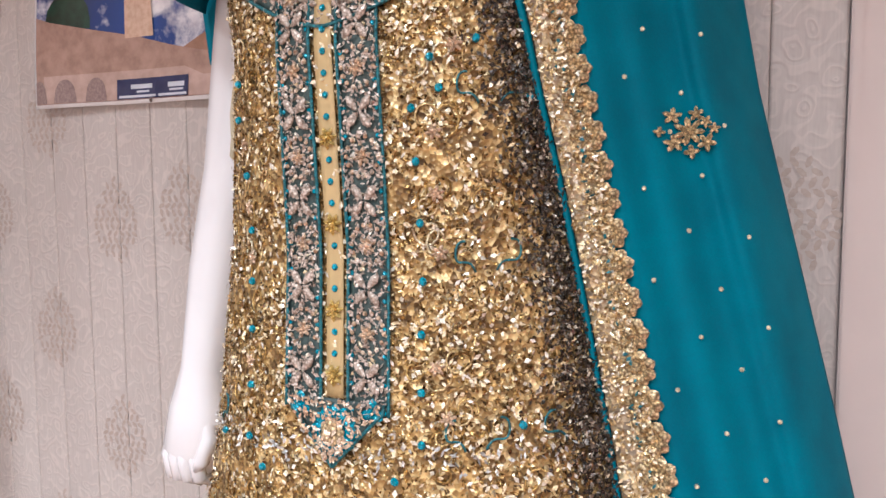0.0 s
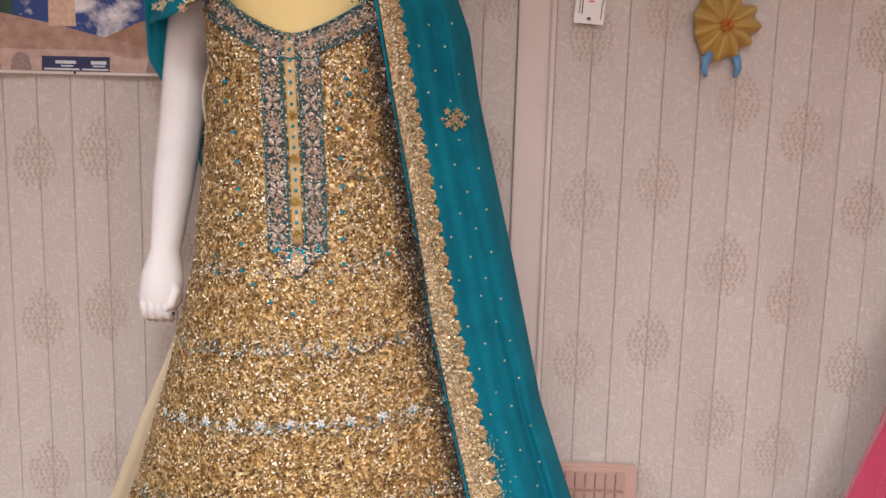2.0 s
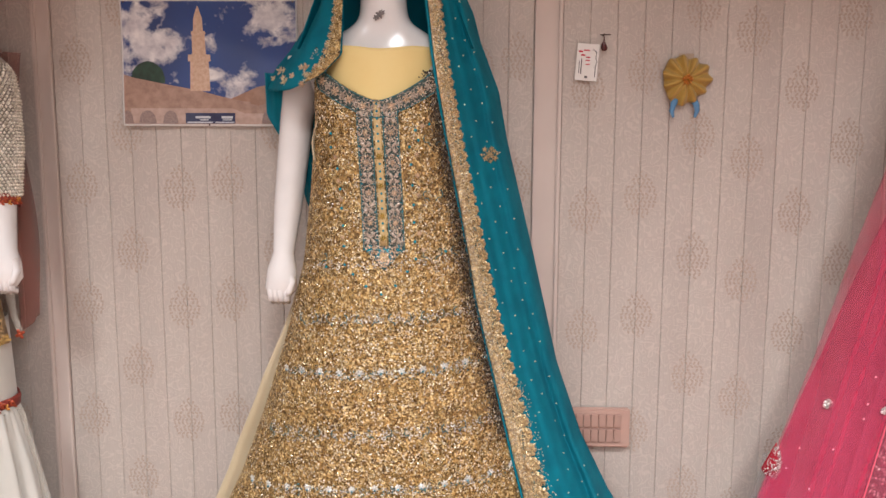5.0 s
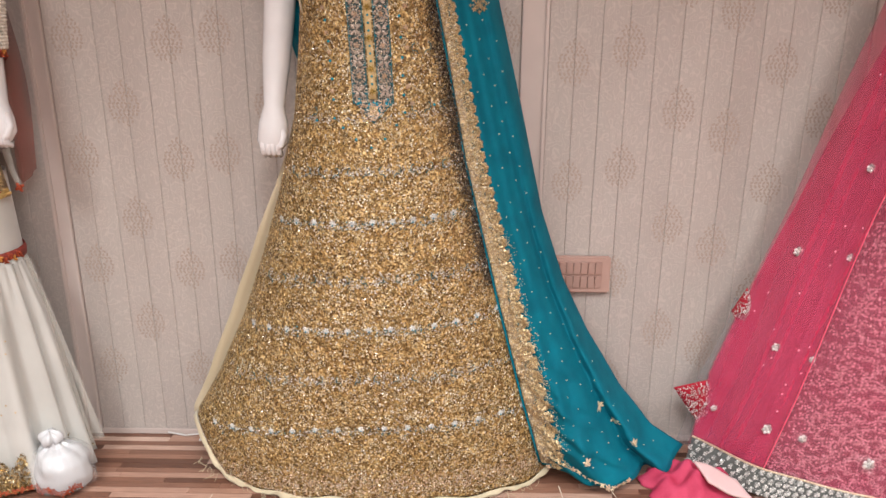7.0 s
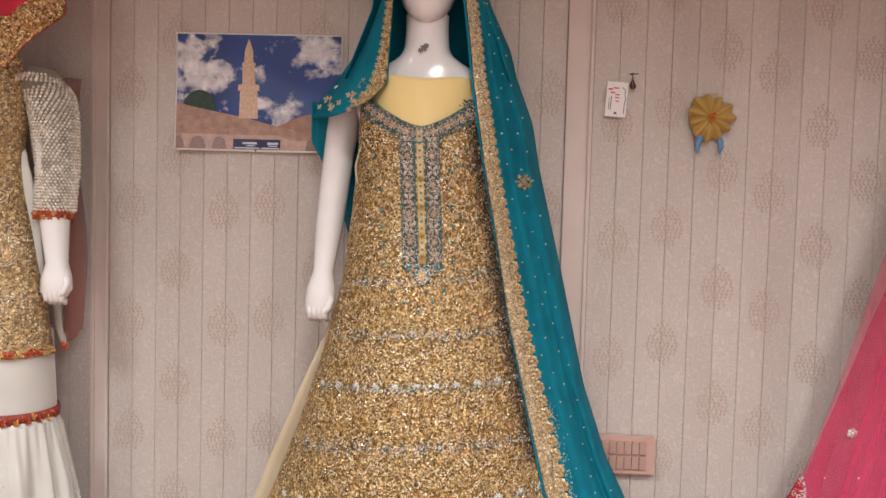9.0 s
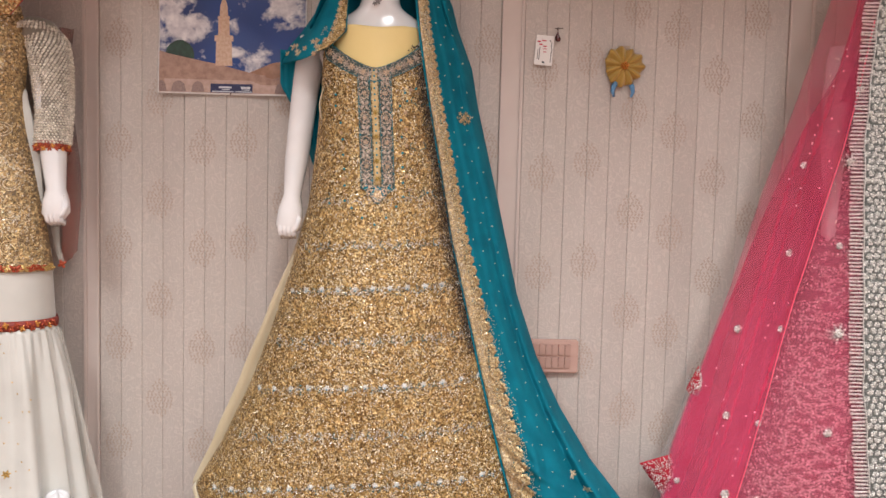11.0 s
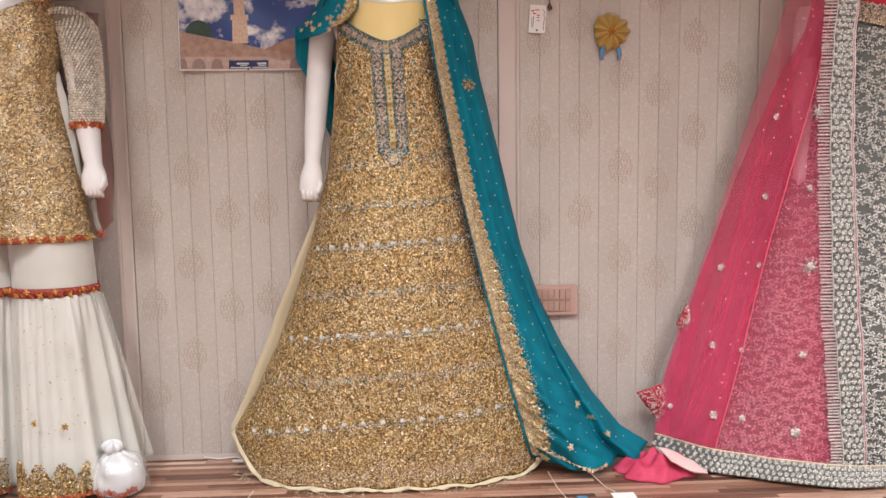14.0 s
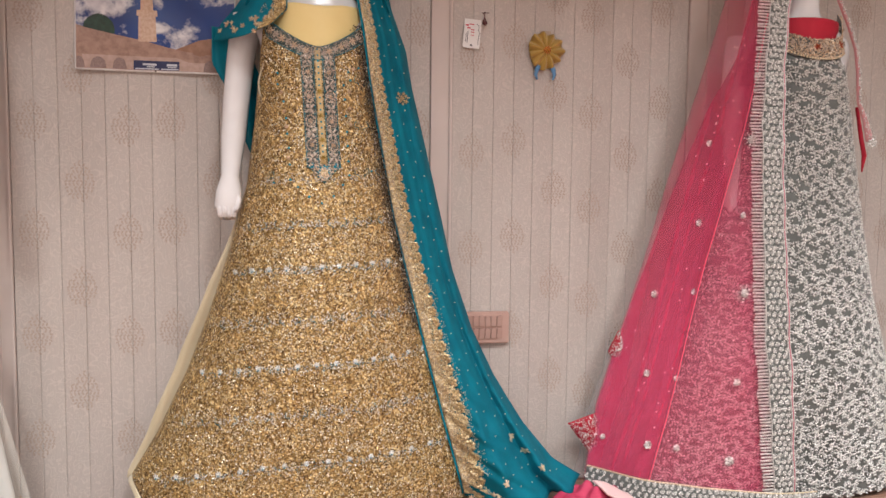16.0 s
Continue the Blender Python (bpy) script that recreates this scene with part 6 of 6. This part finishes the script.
# ---------- price tag on a nail ----------
tag = thing("price_tag", "white printed card tag hanging from a nail on the wall", "tag")
tc, tr = Vector((1.119, -0.010, 1.403)), Matrix.Rotation(radians(4), 3, "Y")
def tag_box(x0, x1, z0, z1, y0, y1, bevel=0.0):
    v, f = box(x0, x1, y0, y1, z0, z1, bevel)
    return [tuple(tc + tr @ Vector(p)) for p in v], f
V, F = tag_box(-0.026, 0.026, -0.043, 0.043, -0.001, 0.001, 0.0006)
card = link_mesh("card", V, F, M_CARD, tag, smooth=False)
for x0, x1, z0, z1, m in ((-0.004, 0.006, 0.010, 0.013, M_REDINK), (-0.004, 0.006, 0.003, 0.0055, M_REDINK), (-0.003, 0.006, -0.006, -0.0035, M_REDINK), (-0.022, -0.012, 0.022, 0.026, M_REDINK), (-0.016, -0.006, 0.014, 0.018, M_REDINK), (-0.010, 0.004, 0.026, 0.029, M_REDINK),
                          (-0.0145, -0.0125, -0.028, 0.008, M_INK), (-0.019, -0.0175, -0.026, 0.002, M_INK), (0.0195, 0.021, -0.034, -0.008, M_INK), (-0.004, 0.003, -0.037, -0.032, M_INK)):
    V, F = tag_box(x0, x1, z0, z1, -0.0016, -0.0011)
    link_mesh("print_bar", V, F, m, card, smooth=False)
V, F = tube([tuple(tc + tr @ Vector(p)) for p in ((0.012, -0.002, 0.030), (0.020, -0.002, 0.024), (0.019, -0.002, 0.012), (0.023, -0.002, 0.002), (0.020, -0.002, -0.008))], 0.0008, 5)
link_mesh("string", V, F, M_INK, tag)
V, F = merge(tube([(1.157, 0.0, 1.466), (1.157, -0.016, 1.467)], 0.0018, 8), tube([(1.148, -0.012, 1.466), (1.172, -0.012, 1.4665)], 0.0012, 6))
link_mesh("nail", V, F, M_METAL, tag)
V, F = loft([(1.462, 1.157, -0.013, 0.0012, 0.0012), (1.452, 1.157, -0.013, 0.002, 0.002), (1.444, 1.157, -0.012, 0.006, 0.004), (1.435, 1.158, -0.012, 0.008, 0.005), (1.429, 1.158, -0.012, 0.004, 0.003)], 12)
link_mesh("clasp", V, F, plain("dark_red_lacquer", (0.07, 0.012, 0.012), 0.25), tag, "dark red clasp")

# ---------- mustard rosette ----------
ros = thing("rosette", "mustard satin pleated rosette with orange bead centre on the wall", "rosette")
RX, RZ = 1.352, 1.362
def rosette(a, b):
    w = 2 * math.pi * a
    r = 0.006 + (0.050 + 0.004 * math.sin(3 * w + 1) + 0.0025 * math.cos(11 * w)) * b
    return RX + r * math.cos(w), -0.022 + 0.010 * b - 0.0075 * b * math.cos(11 * w) - 0.006 * math.sin(math.pi * b), RZ + r * math.sin(w)
V, F = grid(rosette, 132, 10, wrap=True)
link_mesh("pleats", V, F, M_MUSTARD, ros, "mustard satin pleats", solid=0.0012)
V, F = grid(lambda a, b: (RX + (0.004 + 0.038 * b) * math.cos(6.2832 * a), -0.008, RZ + (0.004 + 0.038 * b) * math.sin(6.2832 * a)), 24, 2, wrap=True)
link_mesh("backing", V, F, M_MUSTARD, ros, solid=0.003)
P = [(RX + 0.011 * math.sqrt(rng.uniform()) * math.cos(w), -0.031, RZ + 0.011 * math.sqrt(rng.uniform()) * math.sin(w)) for w in rng.uniform(0, 6.28, 60)]
v, f = beads(P, 0.0029, rng, 1.0)
link_mesh("bead_centre", v, f, M_ORANGE, ros, "orange bead cluster", smooth=False, kind="stuff")
V, F = box(RX - 0.017, RX + 0.019, -0.006, -0.003, RZ + 0.03, RZ + 0.062, 0.001)
link_mesh("card_tab", V, F, plain("tan_card", (0.42, 0.32, 0.24), 0.6), ros, "tan card hanging tab", smooth=False)
for s in (-1, 1):
    V, F = tube([(RX + s * 0.020, -0.012, RZ - 0.045), (RX + s * 0.027, -0.013, RZ - 0.058), (RX + s * 0.030, -0.012, RZ - 0.072), (RX + s * 0.025, -0.011, RZ - 0.088)], [(0.008, 0.003), (0.0075, 0.003), (0.006, 0.003), (0.003, 0.002)], 8)
    link_mesh("ribbon", V, F, M_BLUE, ros, "blue ribbon end")

# ---------- switch plate ----------
sw = thing("switch_plate", "rose-brown plastic switch plate with two rows of keys", "switch")
V, F = box(1.098, 1.248, -0.020, -0.0005, 0.455, 0.555, 0.004)
link_mesh("plate", V, F, M_SWITCH, sw, smooth=False)
for r in range(2):
    for c in range(6):
        x, z = 1.112 + 0.0190 * c, 0.471 + 0.0385 * r
        V, F = box(x, x + 0.0175, -0.0255, -0.018, z, z + 0.034, 0.0015)
        V = [(a, b - (0.0035 if cc > z + 0.017 and b < -0.022 else 0.0), cc) for a, b, cc in V]
        link_mesh("key", V, F, M_SWITCHKEY, sw, smooth=False)

# ---------- things on the floor ----------
bag = thing("plastic_bag", "small knotted white plastic bag standing on the floor", "bag")
def bag_point(a, b):
    w = 2 * math.pi * a
    r = curve_at([(0, 0.048), (0.06, 0.062), (0.3, 0.068), (0.6, 0.066), (0.82, 0.050), (0.93, 0.022), (1.0, 0.012)], b)
    r *= 1 + 0.06 * math.sin(5 * w + 6 * b) * b + 0.035 * math.sin(13 * w) * b ** 2 + 0.03 * math.sin(3 * w + 9 * b)
    return -0.158 + r * math.cos(w) - 0.012 * b ** 3, -0.255 + r * 0.9 * math.sin(w), 0.004 + 0.128 * b + 0.003 * math.sin(7 * w) * b
V, F = grid(bag_point, 64, 24, wrap=True)
F.append(tuple(range(64)))
M_BAG = plain("white_plastic_film", (0.62, 0.61, 0.62), 0.25, vary=0.06, scale=30, coat=0.3, bumpy=0.4)
link_mesh("body", V, F, M_BAG, bag)
def film_point(a, b):
    x, y, z = bag_point(a, 0.9 * b)
    k = 1.14 + 0.05 * math.sin(9 * 6.2832 * a + 7 * b) + 0.04 * math.sin(23 * 6.2832 * a)
    return -0.158 + (x + 0.158) * k, -0.255 + (y + 0.255) * k, max(0.003, z * 1.04)
V, F = grid(film_point, 72, 20, wrap=True)
M_FILM = plain("clear_film", (0.8, 0.8, 0.8), 0.08, vary=0.02, scale=60, coat=1.0, bumpy=0.6)
M_FILM.node_tree.nodes["Principled BSDF"].inputs["Alpha"].default_value = 0.16
link_mesh("film", V, F, M_FILM, bag, "clear crumpled plastic film")
def knot(a, b):
    w, q = 2 * math.pi * a, math.pi * b
    r = 0.024 * (1 + 0.18 * math.sin(4 * w + 3 * b) + 0.1 * math.sin(9 * w))
    return -0.178 + r * 1.15 * math.sin(q) * math.cos(w), -0.258 + r * math.sin(q) * math.sin(w), 0.142 + 0.8 * r * math.cos(q)
V, F = grid(knot, 30, 12, wrap=True)
link_mesh("knot", V, F, M_BAG, bag, "tied white plastic knot")
for k in range(16):
    w = math.pi * (1.05 + 0.75 * k / 15)
    x, y = -0.158 + 0.066 * math.cos(w), -0.255 + 0.062 * math.sin(w)
    v, f = flower(lambda p, q, y=y: y, x, 0.022 + 0.006 * math.sin(k), 0.011, 4, 0.001, k, 0.15)
    link_mesh("trim_inside", v, f, M_REDGOLD, bag, "red trim showing through")

def bundle_y(a, b):
    w = 2 * math.pi * a
    f = 1 + 0.10 * math.sin(3 * w + 1) + 0.07 * math.sin(7 * w) + 0.04 * math.sin(13 * w + 4 * b)
    x, y = 1.448 + 0.128 * b * f * math.cos(w), -0.225 + 0.085 * b * f * math.sin(w)
    z = 0.050 * (1 - b ** 2.2) + (0.014 * math.sin(78 * x + 20 * y) + 0.008 * math.sin(120 * y - 60 * x)) * (1 - b ** 2) + 0.003
    return x, y, max(0.003, z)
bundle = thing("cloth_bundle", "crumpled pink cloth lying on the floor", "cloth")
V, F = grid(bundle_y, 60, 16, wrap=True)
link_mesh("cloth", V, F, cloth("pink_cloth", (0.38, 0.015, 0.055), (0.58, 0.06, 0.13), 500, 0.8, 0.0, fold=22), bundle, solid=0.0015)
V, F = grid(lambda a, b: (1.452 + 0.105 * a + 0.022 * b, -0.225 - 0.02 * a - 0.060 * b, 0.076 - 0.032 * a - 0.024 * b + 0.006 * math.sin(5 * a + 2 * b)), 10, 8)
link_mesh("folded_end", V, F, cloth("pale_pink_cloth", (0.62, 0.38, 0.38), (0.74, 0.50, 0.48), 500, 0.7), bundle, "pale pink folded end", solid=0.006)

V, F = box(1.268, 1.334, -0.430, -0.372, 0.001, 0.0025)
tagged(link_mesh("paper_slip", V, F, M_CARD, smooth=False), "small blank white paper slip on the floor", "paper")
V, F = box(1.165, 1.195, -0.425, -0.388, 0.001, 0.004, 0.001)
tagged(link_mesh("paper_label", V, F, plain("blue_label", (0.10, 0.22, 0.34), 0.4), smooth=False), "small blue printed label lying on the floor", "paper label")
V, F = tube([(0.02, -0.014, 0.012), (0.07, -0.02, 0.006), (0.12, -0.016, 0.010), (0.17, -0.03, 0.006), (0.24, -0.035, 0.005)], 0.0022, 6)
tagged(link_mesh("cable", V, F, M_CARD), "thin white cable along the wall foot", "cable")
for x, y, w, h, rz in ((0.115, -0.02, 0.05, 0.02, 8),):
    V, F = box(x, x + w, y - h, y, 0.001, 0.003)
    tagged(link_mesh("paper_scrap", V, F, M_CARD, smooth=False), "torn white paper scrap by the wall", "paper")

# ---------- damask print on the wall ----------
def damask(x, z, s):
    """An ornate drop: leaf lobes in pairs round a stem, as thin raised print."""
    V, F = [], []
    def leaf(cx, cz, ra, rb, w):
        n0 = len(V)
        for i in range(6):
            q = math.pi * i / 3
            a, b = ra * math.cos(q), rb * math.sin(q)
            V.append((cx + a * math.cos(w) - b * math.sin(w), -0.0006, cz + a * math.sin(w) + b * math.cos(w)))
        F.append(tuple(n0 + i for i in range(6)))
    rows = 13
    for k in range(rows):
        h = (k + 0.5) / rows - 0.5
        wide = 0.33 * math.sin(math.pi * (h + 0.5) ** 0.85) ** 0.8 + 0.02
        n = max(1, int(wide * 2 / 0.085))
        for i in range(n):
            u = (i + 0.5) / n * 2 - 1
            if (i * 7 + k * 5) % 9 == 0 and abs(u) > 0.2:
                continue
            leaf(x + s * wide * u, z + s * h, s * 0.050, s * 0.025, (0.9 if u > 0 else -0.9) * (1 if k % 2 else -1) + 0.5 * u)
    return V, F


COLUMNS = [(-1.16, 0.96), (-1.04, 1.10), (-0.92, 1.12), (-0.80, 0.96), (-0.68, 1.1), (-0.56, 1.11), (-0.44, 0.95), (-0.32, 1.10), (-0.118, 1.11), (0.002, 0.945), (0.127, 1.10), (0.247, 1.12), (0.372, 0.95), (0.495, 1.10), (0.617, 1.11), (0.74, 0.95), (0.86, 1.1), (0.955, 1.12),
           (1.124, 1.05), (1.258, 1.09), (1.391, 0.94), (1.51, 1.18), (1.63, 1.05), (1.745, 0.92), (1.98, 1.1), (2.10, 0.95), (2.22, 1.1), (2.35, 1.12), (2.47, 0.95), (2.6, 1.1), (2.72, 1.12), (2.84, 0.95)]
V, F = [], []
for x, z0 in COLUMNS:
    z = z0 - 0.297 * 3
    while z < 2.5:
        if z > 0.06:
            v, f = damask(x, z, 0.118)
            F += [tuple(i + len(V) for i in g) for g in f]
            V += v
        z += 0.297
link_mesh("damask_motifs", V, F, M_MOTIF, wall_back, "tan damask motifs", smooth=False, kind="stuff")

# ---------- wall panels and floor strips, piece by piece ----------
def rib_mesh(w):
    g, d = 0.0003, 0.0024
    V, F = [], []
    prof = [(g, 0.009), (g, 0.0013), (g + d * 0.35, 0.0005), (g + d, 0.0), (w - g - d, 0.0), (w - g - d * 0.35, 0.0005), (w - g, 0.0013), (w - g, 0.009)]
    for z in (0.0, ZC):
        V += [(x, y, z) for x, y in prof]
    F = [(i, i + 1, i + 9, i + 8) for i in range(7)] + [tuple(range(7, -1, -1)), tuple(range(8, 16))]
    me = bpy.data.meshes.new("panel")
    me.from_pydata(V, [], F)
    me.materials.append(M_PANEL)
    return me


for x0, x1, n in ((-2.18, -0.221, 32), (-0.173, 0.994, 19), (1.062, 1.836, 12), (1.912, 3.98, 34)):
    w = (x1 - x0) / n
    me = rib_mesh(w)
    for i in range(n):
        ob = new("panel", me)
        ob.parent = wall_back
        ob.location = (x0 + i * w, 0, 0)

rng = np.random.default_rng(5)
SW, SL = 0.0215, 0.36
V2, F2 = box(0, SL - 0.0012, 0.0006, SW - 0.0006, -0.012, 0.0)
me = bpy.data.meshes.new("floor_strip")
me.from_pydata(V2, [], F2)
me.materials.append(M_FLOOR)
rest_v, rest_f = [], []
count = 0
for j in range(194):
    y = -0.0 - (j + 1) * SW
    off = rng.uniform(0, SL)
    x = X0 - off
    while x < X1:
        if x < X0 or x + SL > X1 + 0.005:
            x += SL
            continue
        near = j < 34 and -0.75 < x < 2.75 and count < 298
        if near:
            ob = new("floor_strip", me)
            ob.parent = floor
            ob.location = (x, y, 0)
            count += 1
        else:
            n0 = len(rest_v)
            rest_v += [(a + x, b + y, c) for a, b, c in V2]
            rest_f += [tuple(i + n0 for i in f) for f in F2]
        x += SL
me2 = bpy.data.meshes.new("floor_strips")
me2.from_pydata(rest_v, [], rest_f)
M_FLOORREST = M_FLOOR.copy()
nt = M_FLOORREST.node_tree
for n in nt.nodes:
    if n.bl_idname == "ShaderNodeObjectInfo":
        g = nt.nodes.new("ShaderNodeNewGeometry")
        for l in list(n.outputs["Random"].links):
            nt.links.new(g.outputs["Random Per Island"], l.to_socket)
me2.materials.append(M_FLOORREST)
ob = new("floor_strips", me2)
ob.parent = floor
tagged(ob, kind="stuff")
